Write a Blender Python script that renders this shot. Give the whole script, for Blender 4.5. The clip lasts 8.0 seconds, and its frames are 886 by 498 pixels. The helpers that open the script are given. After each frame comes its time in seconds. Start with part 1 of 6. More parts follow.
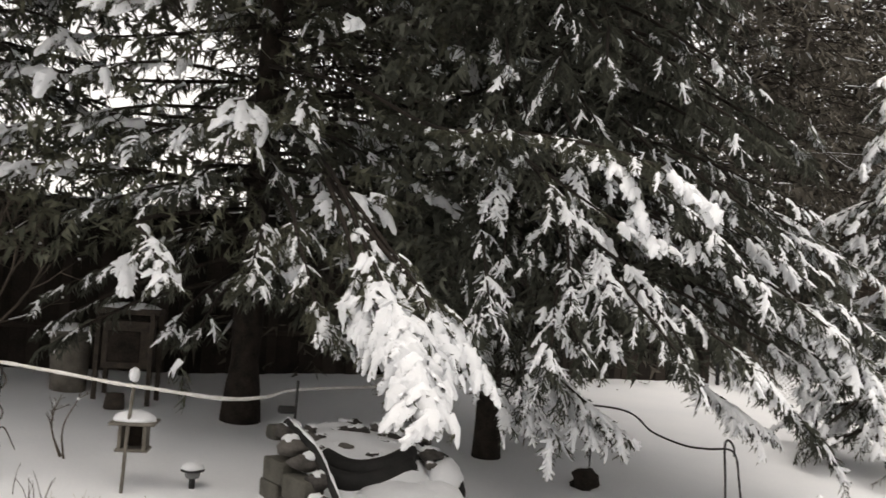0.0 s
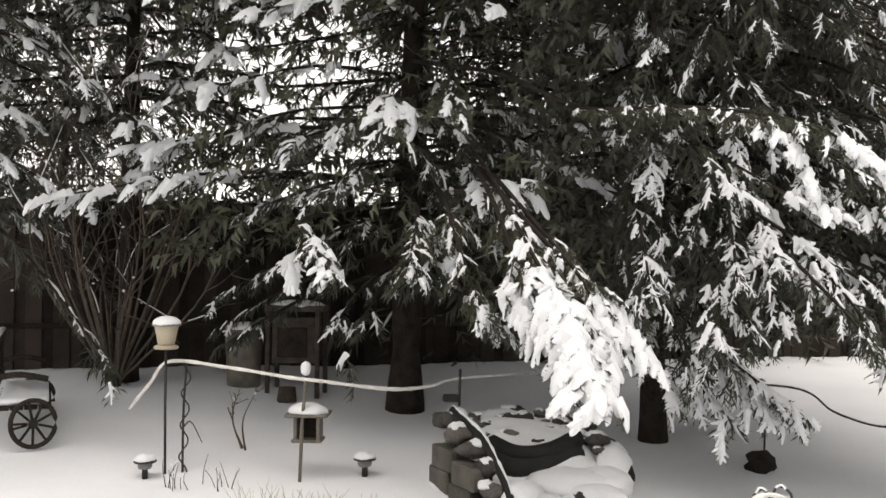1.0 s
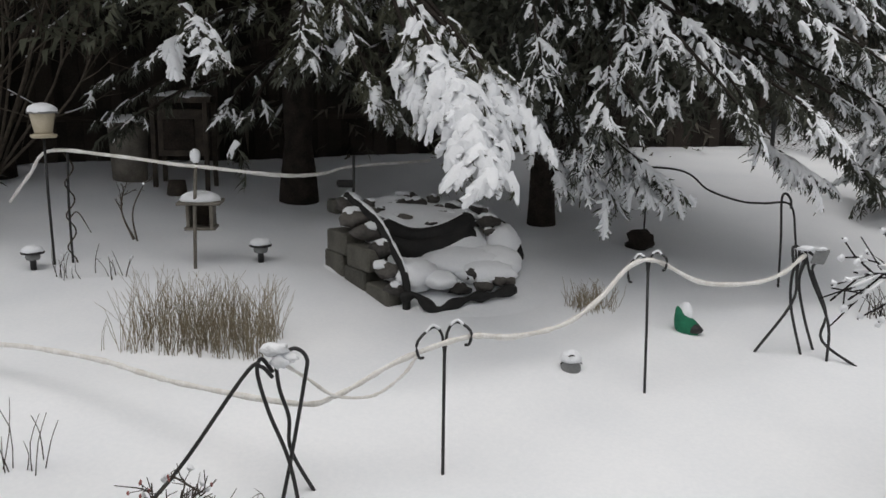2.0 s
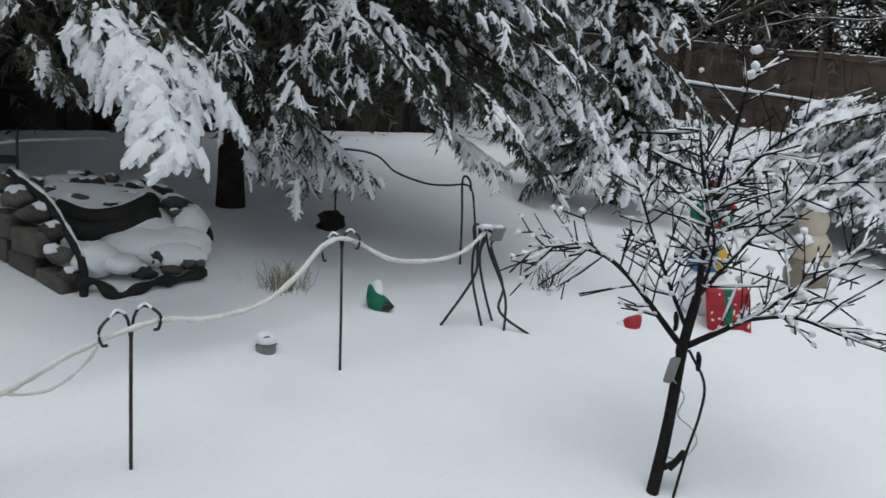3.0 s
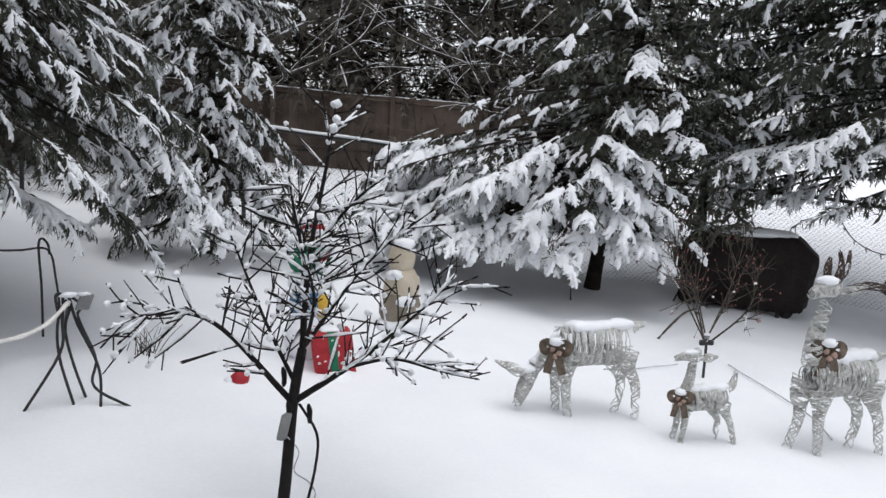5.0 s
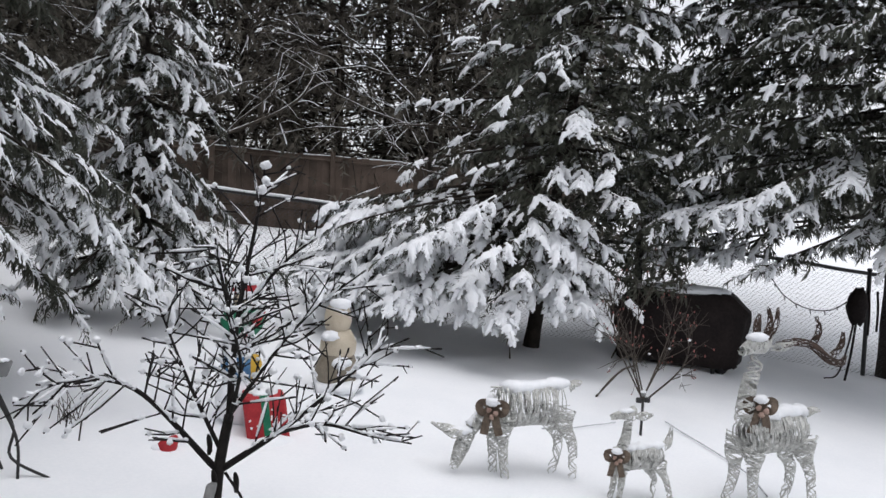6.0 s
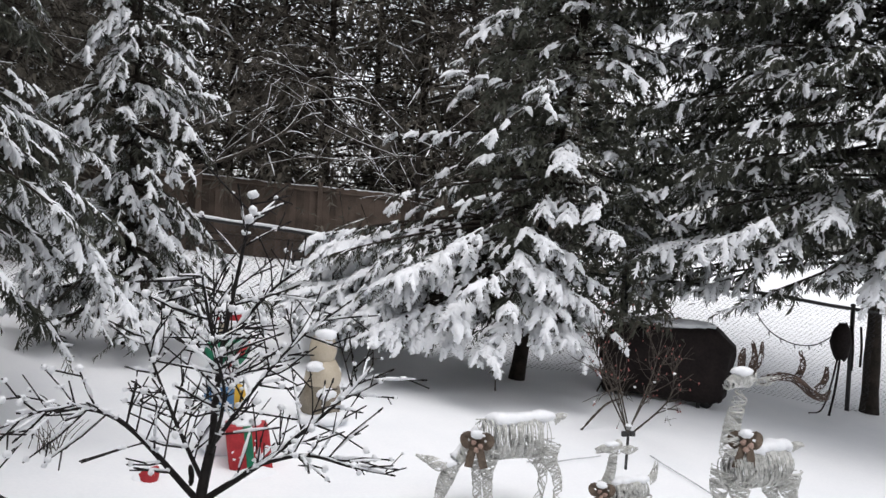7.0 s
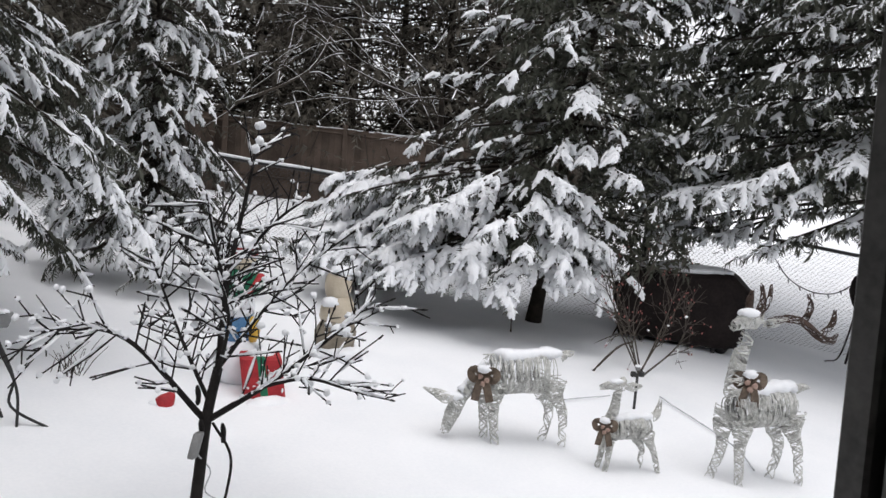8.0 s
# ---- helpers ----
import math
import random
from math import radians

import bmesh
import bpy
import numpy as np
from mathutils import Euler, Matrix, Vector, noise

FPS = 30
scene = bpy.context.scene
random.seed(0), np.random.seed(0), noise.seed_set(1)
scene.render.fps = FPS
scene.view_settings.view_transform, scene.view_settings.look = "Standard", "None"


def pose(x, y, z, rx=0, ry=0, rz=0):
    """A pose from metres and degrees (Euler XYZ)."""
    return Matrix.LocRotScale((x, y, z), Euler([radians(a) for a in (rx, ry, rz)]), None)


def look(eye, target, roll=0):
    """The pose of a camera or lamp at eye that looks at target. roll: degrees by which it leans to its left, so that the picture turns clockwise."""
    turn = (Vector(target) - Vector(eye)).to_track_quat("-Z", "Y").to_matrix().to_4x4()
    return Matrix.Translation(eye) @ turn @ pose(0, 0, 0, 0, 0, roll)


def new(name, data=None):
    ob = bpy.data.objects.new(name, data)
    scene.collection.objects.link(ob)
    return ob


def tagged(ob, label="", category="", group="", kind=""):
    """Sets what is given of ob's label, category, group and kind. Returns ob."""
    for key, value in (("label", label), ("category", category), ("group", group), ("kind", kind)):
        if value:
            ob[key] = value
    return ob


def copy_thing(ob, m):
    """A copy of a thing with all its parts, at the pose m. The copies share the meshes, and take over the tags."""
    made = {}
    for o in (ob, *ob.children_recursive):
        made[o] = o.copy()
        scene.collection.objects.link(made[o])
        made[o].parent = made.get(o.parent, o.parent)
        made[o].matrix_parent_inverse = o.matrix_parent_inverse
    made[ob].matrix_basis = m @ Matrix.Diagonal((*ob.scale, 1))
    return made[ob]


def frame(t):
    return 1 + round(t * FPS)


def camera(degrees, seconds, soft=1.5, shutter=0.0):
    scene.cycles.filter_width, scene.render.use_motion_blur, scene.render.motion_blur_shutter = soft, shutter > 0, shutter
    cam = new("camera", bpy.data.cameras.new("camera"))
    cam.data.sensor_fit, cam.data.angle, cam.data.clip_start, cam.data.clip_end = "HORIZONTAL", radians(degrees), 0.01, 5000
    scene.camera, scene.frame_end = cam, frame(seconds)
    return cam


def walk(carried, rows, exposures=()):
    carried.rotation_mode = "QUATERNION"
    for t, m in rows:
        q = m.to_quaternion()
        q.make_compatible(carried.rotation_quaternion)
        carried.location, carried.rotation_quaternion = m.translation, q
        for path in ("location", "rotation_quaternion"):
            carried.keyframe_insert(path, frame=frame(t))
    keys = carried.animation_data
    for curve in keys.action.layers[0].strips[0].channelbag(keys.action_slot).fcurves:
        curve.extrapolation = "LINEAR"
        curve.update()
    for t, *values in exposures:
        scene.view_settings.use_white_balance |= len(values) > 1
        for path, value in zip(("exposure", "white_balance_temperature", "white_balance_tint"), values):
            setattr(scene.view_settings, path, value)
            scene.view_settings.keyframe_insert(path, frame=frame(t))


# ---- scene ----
cam = camera(52.95, 8.0, shutter=0.08)

PATH = [
    (0.0, pose(0.025, -0.048, 2.535, 92.80, -3.44, -0.41)),
    (0.5, pose(0.015, -0.057, 2.550, 95.74, -1.44, 9.61)),
    (1.0, pose(-0.023, -0.045, 2.529, 91.64, -0.56, 9.21)),
    (1.2, pose(-0.013, -0.030, 2.492, 87.93, -0.75, 7.38)),
    (2.3, pose(-0.040, -0.062, 2.359, 78.04, -0.94, -1.60)),
    (2.5, pose(-0.074, -0.022, 2.339, 77.81, -2.04, -5.86)),
    (3.0, pose(-0.050, -0.012, 2.351, 78.86, -3.47, -17.36)),
    (3.5, pose(-0.076, 0.060, 2.364, 80.33, -3.34, -27.65)),
    (4.0, pose(-0.046, 0.059, 2.379, 81.98, -2.89, -34.90)),
    (4.5, pose(-0.031, 0.077, 2.388, 82.58, -3.17, -39.63)),
    (4.7, pose(-0.017, 0.081, 2.404, 82.50, -2.99, -41.28)),
    (5.8, pose(0.064, 0.051, 2.421, 85.36, -2.18, -46.21)),
    (6.0, pose(0.067, 0.055, 2.428, 86.70, -2.45, -46.80)),
    (6.5, pose(0.058, 0.055, 2.423, 88.99, -3.02, -47.69)),
    (7.0, pose(0.061, 0.047, 2.426, 88.78, -3.05, -47.64)),
    (7.5, pose(0.055, 0.029, 2.383, 87.24, -4.23, -46.07)),
    (8.0, pose(0.099, -0.096, 2.366, 85.29, -3.92, -45.71)),
]
EXPO = [(0.0, 1.0, 7200, 12), (0.5, 1.32, 7200, 12), (1.0, 1.28, 7150, 12), (1.2, 1.15, 7100, 12), (2.5, 0.22, 6250, 8), (3.5, 0.25, 6000, 7), (4.5, 0.55, 6200, 10), (6.0, 0.5, 6300, 12), (7.0, 0.65, 6450, 12), (8.0, 0.6, 6450, 12)]
walk(cam, PATH, EXPO)

# ---- world and light: an overcast winter sky ----
world = bpy.data.worlds.new("sky")
scene.world = world
world.use_nodes = True
wn, wl = world.node_tree.nodes, world.node_tree.links
sky = wn.new("ShaderNodeTexSky")
sky.sky_type = "NISHITA"
sky.sun_disc = False
sky.sun_elevation, sky.sun_rotation = radians(80), radians(200)
sky.air_density, sky.dust_density, sky.ozone_density = 1.0, 1.5, 1.0
grey = wn.new("ShaderNodeHueSaturation")
grey.inputs["Saturation"].default_value = 0.12
wl.new(sky.outputs["Color"], grey.inputs["Color"])
wl.new(grey.outputs["Color"], wn["Background"].inputs["Color"])
wn["Background"].inputs["Strength"].default_value = 0.13
sun = new("sun", bpy.data.lights.new("sun", "SUN"))
sun.data.energy, sun.data.angle, sun.data.color = 0.9, radians(60), (1.0, 0.97, 0.93)
sun.matrix_world = look((0, 0, 0), (math.sin(radians(20)) * 0.17, math.cos(radians(20)) * 0.17, -0.985))


# ---- materials ----
def material(name, low, high, rough=0.7, scale=8.0, bump=0.2, fine=90.0, metal=0.0, spec=0.4, island=0.0):
    """A surface whose colour runs from low to high with coarse and fine noise, and a fine relief."""
    m = bpy.data.materials.new(name)
    m.use_nodes = True
    n, l = m.node_tree.nodes, m.node_tree.links
    b = n["Principled BSDF"]
    geo = n.new("ShaderNodeNewGeometry")
    coarse, small = n.new("ShaderNodeTexNoise"), n.new("ShaderNodeTexNoise")
    coarse.inputs["Scale"].default_value, coarse.inputs["Detail"].default_value = scale, 5.0
    small.inputs["Scale"].default_value, small.inputs["Detail"].default_value = fine, 3.0
    mixed = n.new("ShaderNodeMath")
    mixed.operation = "MULTIPLY_ADD"
    mixed.inputs[1].default_value = 0.4
    half = n.new("ShaderNodeMath")
    half.operation = "MULTIPLY"
    half.inputs[1].default_value = 0.6
    ramp = n.new("ShaderNodeValToRGB")
    ramp.color_ramp.elements[0].position, ramp.color_ramp.elements[1].position = 0.32, 0.68
    ramp.color_ramp.elements[0].color, ramp.color_ramp.elements[1].color = (*low, 1), (*high, 1)
    for tex in (coarse, small):
        l.new(geo.outputs["Position"], tex.inputs["Vector"])
    l.new(coarse.outputs["Fac"], half.inputs[0])
    l.new(small.outputs["Fac"], mixed.inputs[0])
    l.new(half.outputs[0], mixed.inputs[2])
    value = mixed.outputs[0]
    if island:
        spread = n.new("ShaderNodeMath")
        spread.operation = "MULTIPLY_ADD"
        spread.inputs[1].default_value = island
        info = n.new("ShaderNodeObjectInfo")
        l.new(info.outputs["Random"], spread.inputs[0])
        off = n.new("ShaderNodeMath")
        off.operation = "SUBTRACT"
        off.inputs[1].default_value = island / 2
        l.new(value, spread.inputs[2])
        l.new(spread.outputs[0], off.inputs[0])
        value = off.outputs[0]
    l.new(value, ramp.inputs["Fac"])
    l.new(ramp.outputs["Color"], b.inputs["Base Color"])
    b.inputs["Roughness"].default_value, b.inputs["Metallic"].default_value = rough, metal
    b.inputs["Specular IOR Level"].default_value = spec
    if bump:
        bp = n.new("ShaderNodeBump")
        bp.inputs["Strength"].default_value, bp.inputs["Distance"].default_value = bump, 0.02
        l.new(mixed.outputs[0], bp.inputs["Height"])
        l.new(bp.outputs["Normal"], b.inputs["Normal"])
    return m


SNOW = material("snow", (0.80, 0.82, 0.85), (0.88, 0.89, 0.91), 0.75, 1.6, 0.12, 45.0, spec=0.25)
SNOW_CLUMP = material("branch_snow", (0.80, 0.82, 0.85), (0.90, 0.91, 0.93), 0.8, 12.0, 0.5, 110.0, spec=0.2)
NEEDLE = material("spruce_needles", (0.038, 0.042, 0.032), (0.118, 0.122, 0.094), 0.65, 2.0, 0.0, 30.0, spec=0.3)
NEEDLE_PINE = material("pine_needles", (0.038, 0.042, 0.029), (0.118, 0.118, 0.080), 0.65, 2.0, 0.0, 30.0, spec=0.3)
NEEDLE_FAR = material("far_needles", (0.055, 0.050, 0.041), (0.135, 0.122, 0.100), 0.8, 1.2, 0.0, 12.0, spec=0.2)
BARK = material("bark", (0.010, 0.008, 0.007), (0.045, 0.036, 0.029), 0.9, 9.0, 0.9, 60.0, spec=0.2)
BUSH_BARK = material("grey_bush_bark", (0.05, 0.042, 0.034), (0.15, 0.125, 0.10), 0.85, 14.0, 0.3, 80.0, spec=0.2)
TWIG = material("twig_bark", (0.030, 0.024, 0.020), (0.10, 0.085, 0.07), 0.85, 14.0, 0.3, 80.0, spec=0.25)
FENCE_WOOD = material("weathered_fence_wood", (0.055, 0.042, 0.034), (0.135, 0.102, 0.082), 0.85, 3.0, 0.4, 70.0, spec=0.2, island=0.35)
# darker fence wood: the back fence's shade is put into its colour
SHADED_FENCE = material("shaded_fence_wood", (0.016, 0.013, 0.011), (0.050, 0.041, 0.034), 0.85, 3.0, 0.4, 70.0, spec=0.15, island=0.35)
STEEL = material("galvanised_steel", (0.06, 0.06, 0.065), (0.14, 0.14, 0.15), 0.5, 20.0, 0.1, 120.0, metal=0.4)
TREE_BLACK = material("black_twig_plastic", (0.008, 0.007, 0.007), (0.022, 0.019, 0.018), 0.75, 25.0, 0.4, 150.0, spec=0.15)
BLACK_IRON = material("black_iron", (0.012, 0.012, 0.013), (0.035, 0.034, 0.034), 0.5, 25.0, 0.2, 150.0)
STONE = material("dark_stone", (0.035, 0.032, 0.03), (0.12, 0.11, 0.10), 0.85, 6.0, 0.6, 50.0, island=0.5)
BLOCK = material("concrete_block", (0.055, 0.053, 0.045), (0.125, 0.118, 0.10), 0.9, 7.0, 0.5, 70.0, island=0.3)
LINER = material("black_liner", (0.006, 0.006, 0.006), (0.018, 0.017, 0.016), 0.75, 8.0, 0.3, 60.0)


# ---- mesh helpers ----
class Heap:
    """Collects triangles, each with a material slot, for one mesh."""

    def __init__(self):
        self.v, self.f, self.m, self.n = [], [], [], 0

    def add(self, verts, tris, slot=0):
        verts, tris = np.asarray(verts, float).reshape(-1, 3), np.asarray(tris, int).reshape(-1, 3)
        self.v.append(verts)
        self.f.append(tris + self.n)
        self.m.append(np.full(len(tris), slot, np.int32))
        self.n += len(verts)

    def mesh(self, name, mats, smooth=True):
        v, f, m = np.concatenate(self.v), np.concatenate(self.f), np.concatenate(self.m)
        me = bpy.data.meshes.new(name)
        me.vertices.add(len(v))
        me.vertices.foreach_set("co", v.astype(np.float32).ravel())
        me.loops.add(len(f) * 3)
        me.loops.foreach_set("vertex_index", f.astype(np.int32).ravel())
        me.polygons.add(len(f))
        me.polygons.foreach_set("loop_start", np.arange(0, len(f) * 3, 3, dtype=np.int32))
        me.polygons.foreach_set("material_index", m)
        me.polygons.foreach_set("use_smooth", np.full(len(f), smooth))
        for x in mats:
            me.materials.append(x)
        me.update(calc_edges=True)
        return me


def part(name, heap, mats, parent=None, label="", smooth=True):
    """One mesh object under a thing or a part."""
    mats = mats if isinstance(mats, (list, tuple)) else [mats]
    me = heap if isinstance(heap, bpy.types.Mesh) else heap.mesh(name, mats, smooth)
    ob = new(name, me)
    if parent is not None:
        ob.parent = parent
    return tagged(ob, label)


def thing(name, label, category, group="", kind="", at=(0, 0, 0)):
    """An Empty that carries a thing's parts; parts are built in world places, so it stays at the origin unless moved."""
    ob = new(name)
    ob.empty_display_size = 0.1
    ob.location = at
    return tagged(ob, label, category, group, kind)


def unit(v):
    v = np.asarray(v, float)
    return v / (np.linalg.norm(v, axis=-1, keepdims=True) + 1e-12)


def tube(heap, pts, r0, r1=None, sides=6, slot=0, caps=True, squash=1.0, lift=0.0):
    """A tapered tube along points; radii may be an array."""
    p = np.asarray(pts, float)
    k = len(p)
    r = np.asarray(r0, float) if np.ndim(r0) else np.linspace(r0, r0 if r1 is None else r1, k)
    tan = unit(np.gradient(p, axis=0))
    ref = np.array([0.0, 0.0, 1.0]) if abs(tan[:, 2]).mean() < 0.8 else np.array([1.0, 0.0, 0.0])
    side = unit(np.cross(ref, tan))
    up = np.cross(tan, side)
    a = np.linspace(0, 2 * np.pi, sides, endpoint=False)
    ring = p[:, None] + r[:, None, None] * (np.cos(a)[None, :, None] * side[:, None] + squash * np.sin(a)[None, :, None] * up[:, None])
    ring[..., 2] += lift
    i = np.arange(k - 1)[:, None] * sides + np.arange(sides)[None]
    j = np.arange(k - 1)[:, None] * sides + (np.arange(sides)[None] + 1) % sides
    t = np.concatenate([np.stack([i, j, j + sides], -1).reshape(-1, 3), np.stack([i, j + sides, i + sides], -1).reshape(-1, 3)])
    v = ring.reshape(-1, 3)
    if caps:
        v = np.concatenate([v, p[:1] + [[0, 0, lift]], p[-1:] + [[0, 0, lift]]])
        q = np.arange(sides)
        q2 = (q + 1) % sides
        n0 = k * sides
        t = np.concatenate([t, np.stack([q2, q, np.full(sides, n0)], -1), np.stack([q + (k - 1) * sides, q2 + (k - 1) * sides, np.full(sides, n0 + 1)], -1)])
    heap.add(v, t, slot)


def box(heap, centre, size, slot=0, yaw=0.0, bevel=0.0, shear=0.0):
    """A box with chamfered upright and level edges, turned by yaw degrees."""
    cx, cy, cz = (np.array(size) / 2)
    b = min(bevel, cx * 0.9, cy * 0.9, cz * 0.9)
    if b <= 0:
        v = np.array([[x * cx, y * cy, z * cz] for z in (-1, 1) for x, y in ((-1, -1), (1, -1), (1, 1), (-1, 1))])
        levels = 2
        nside = 4
    else:
        loop = lambda g: [(-cx + b, -cy + g), (cx - b, -cy + g), (cx - g, -cy + b), (cx - g, cy - b), (cx - b, cy - g), (-cx + b, cy - g), (-cx + g, cy - b), (-cx + g, -cy + b)]
        v = np.array([[x, y, z] for g, z in ((b * 0.7, -cz), (0, -cz + b), (0, cz - b), (b * 0.7, cz)) for x, y in loop(g)])
        levels, nside = 4, 8
    v[:, 0] += shear * v[:, 2]
    c, s = math.cos(radians(yaw)), math.sin(radians(yaw))
    w = np.stack([v[:, 0] * c - v[:, 1] * s, v[:, 0] * s + v[:, 1] * c, v[:, 2]], 1) + np.asarray(centre, float)
    t = []
    for k in range(levels - 1):
        for i in range(nside):
            a, d = k * nside + i, k * nside + (i + 1) % nside
            t += [(a, d, d + nside), (a, d + nside, a + nside)]
    for i in range(1, nside - 1):
        t += [(0, i + 1, i), ((levels - 1) * nside, (levels - 1) * nside + i, (levels - 1) * nside + i + 1)]
    heap.add(w, t, slot)


def ball(heap, centre, radii, rng, rough=0.12, rings=6, sides=9, slot=0, flat=0.0):
    """A lumpy ellipsoid; flat cuts its underside at that share of its half height."""
    th = np.linspace(0, np.pi, rings + 1)[1:-1]
    a = np.linspace(0, 2 * np.pi, sides, endpoint=False)
    v = np.array([[math.sin(x) * math.cos(y), math.sin(x) * math.sin(y), math.cos(x)] for x in th for y in a] + [[0, 0, 1], [0, 0, -1]])
    v = v * (1 + rough * rng.normal(size=(len(v), 1)).clip(-1.6, 1.6))
    if flat:
        v[:, 2] = np.maximum(v[:, 2], -flat)
    v = v * np.asarray(radii, float) + np.asarray(centre, float)
    k = rings - 1
    t = []
    for i in range(k - 1):
        for j in range(sides):
            p, q = i * sides + j, i * sides + (j + 1) % sides
            t += [(p, p + sides, q + sides), (p, q + sides, q)]
    n = k * sides
    for j in range(sides):
        t += [(n, j, (j + 1) % sides), (n + 1, (k - 1) * sides + (j + 1) % sides, (k - 1) * sides + j)]
    heap.add(v, t, slot)


def curve(pts, n=16):
    """A smooth line through control points (Catmull-Rom)."""
    p = np.asarray(pts, float)
    if len(p) == 2:
        return p[0] + (p[1] - p[0]) * np.linspace(0, 1, n)[:, None]
    q = np.concatenate([[2 * p[0] - p[1]], p, [2 * p[-1] - p[-2]]])
    out = []
    for s in np.linspace(0, len(p) - 1 - 1e-9, n):
        i, u = int(s), s - int(s)
        a, b, c, d = q[i:i + 4]
        out.append(0.5 * (2 * b + (c - a) * u + (2 * a - 5 * b + 4 * c - d) * u * u + (3 * b - a - 3 * c + d) * u ** 3))
    return np.array(out)


def lattice(x, y, seed):
    """Smooth value noise in -1..1 on arrays."""
    xi, yi = np.floor(x).astype(np.int64), np.floor(y).astype(np.int64)
    u, w = x - xi, y - yi
    u, w = u * u * (3 - 2 * u), w * w * (3 - 2 * w)

    def h(a, b):
        k = (a * 374761393 + b * 668265263 + seed * 1274126177) & 0x7FFFFFFF
        k = ((k ^ (k >> 13)) * 1103515245 + 12345) & 0x7FFFFFFF
        return ((k >> 8) % 65536) / 32768.0 - 1

    return (h(xi, yi) * (1 - u) + h(xi + 1, yi) * u) * (1 - w) + (h(xi, yi + 1) * (1 - u) + h(xi + 1, yi + 1) * u) * w


# ---- ground ----
DRIFT = ((-4.0, -1.66, -0.9, -0.33, 0.0, 0.4, 1.4, 2.8), (3.8, 3.98, 4.05, 4.12, 4.40, 4.62, 5.50, 5.95))


def gz(x, y):
    """Height of the snow: a lawn that rises to the back and falls gently to the grill's side."""
    x, y = np.asarray(x, float), np.asarray(y, float)
    sx = 16 * np.tanh(x / 16)
    sy = np.where(y > 9, 9 + 7 * np.tanh((y - 9) / 7), np.where(y < 0, 4 * np.tanh(y / 4), y))
    z = 0.354 - 0.0362 * sx + 0.099 * sy
    z = z + 0.030 * lattice(x * 0.45, y * 0.45, 3) + 0.012 * lattice(x * 1.4, y * 1.4, 5) + 0.004 * lattice(x * 5, y * 5, 7)
    for tx, ty, r, d in ((-1.80, 8.62, 0.6, -0.06), (0.56, 8.10, 0.5, -0.06), (8.6, 7.0, 1.6, -0.10), (12.8, 3.7, 0.9, -0.06)):
        z = z + d * np.exp(-((x - tx) ** 2 + (y - ty) ** 2) / r ** 2)
    crest = np.interp(x, DRIFT[0], DRIFT[1])
    d = y - crest
    z = z + 0.065 * np.exp(-(d / np.where(d < 0, 0.48, 0.30)) ** 2) * np.clip((3.2 - x) / 1.2, 0, 1)
    u = np.clip(((x - 4.1) * 0.722 + (y - 12.7) * 0.692 - 1.0) / 5.0, 0, 1)
    return z + 0.22 * u * u * (3 - 2 * u)


def ground_height(x, y):
    return float(gz(np.array([x]), np.array([y]))[0])


def axis_steps(lo, hi, step, far):
    inner = list(np.arange(lo, hi + step / 2, step))
    out, d = [], step
    a = hi
    while a < far:
        d *= 1.35
        a += d
        out.append(a)
    low, d, a = [], step, lo
    while a > -far:
        d *= 1.35
        a -= d
        low.append(a)
    return np.array(low[::-1] + inner + out)


gx, gy = axis_steps(-8, 15, 0.11, 600), axis_steps(-1, 14, 0.11, 600)
GX, GY = np.meshgrid(gx, gy)
heap = Heap()
nx, ny = len(gx), len(gy)
ii = (np.arange(ny - 1)[:, None] * nx + np.arange(nx - 1)[None]).ravel()
heap.add(np.stack([GX.ravel(), GY.ravel(), gz(GX, GY).ravel()], 1),
         np.concatenate([np.stack([ii, ii + 1, ii + nx + 1], 1), np.stack([ii, ii + nx + 1, ii + nx], 1)]))
tagged(part("ground", heap, SNOW), "smooth fresh snow covering a gently sloping back garden lawn", "snow", kind="structure")


# ---- fences ----
def fence_line(a, b, step):
    a, b = np.array(a, float), np.array(b, float)
    n = int(np.linalg.norm(b - a) / step)
    return [(a + (b - a) * i / n) for i in range(n + 1)], math.degrees(math.atan2(b[1] - a[1], b[0] - a[0]))


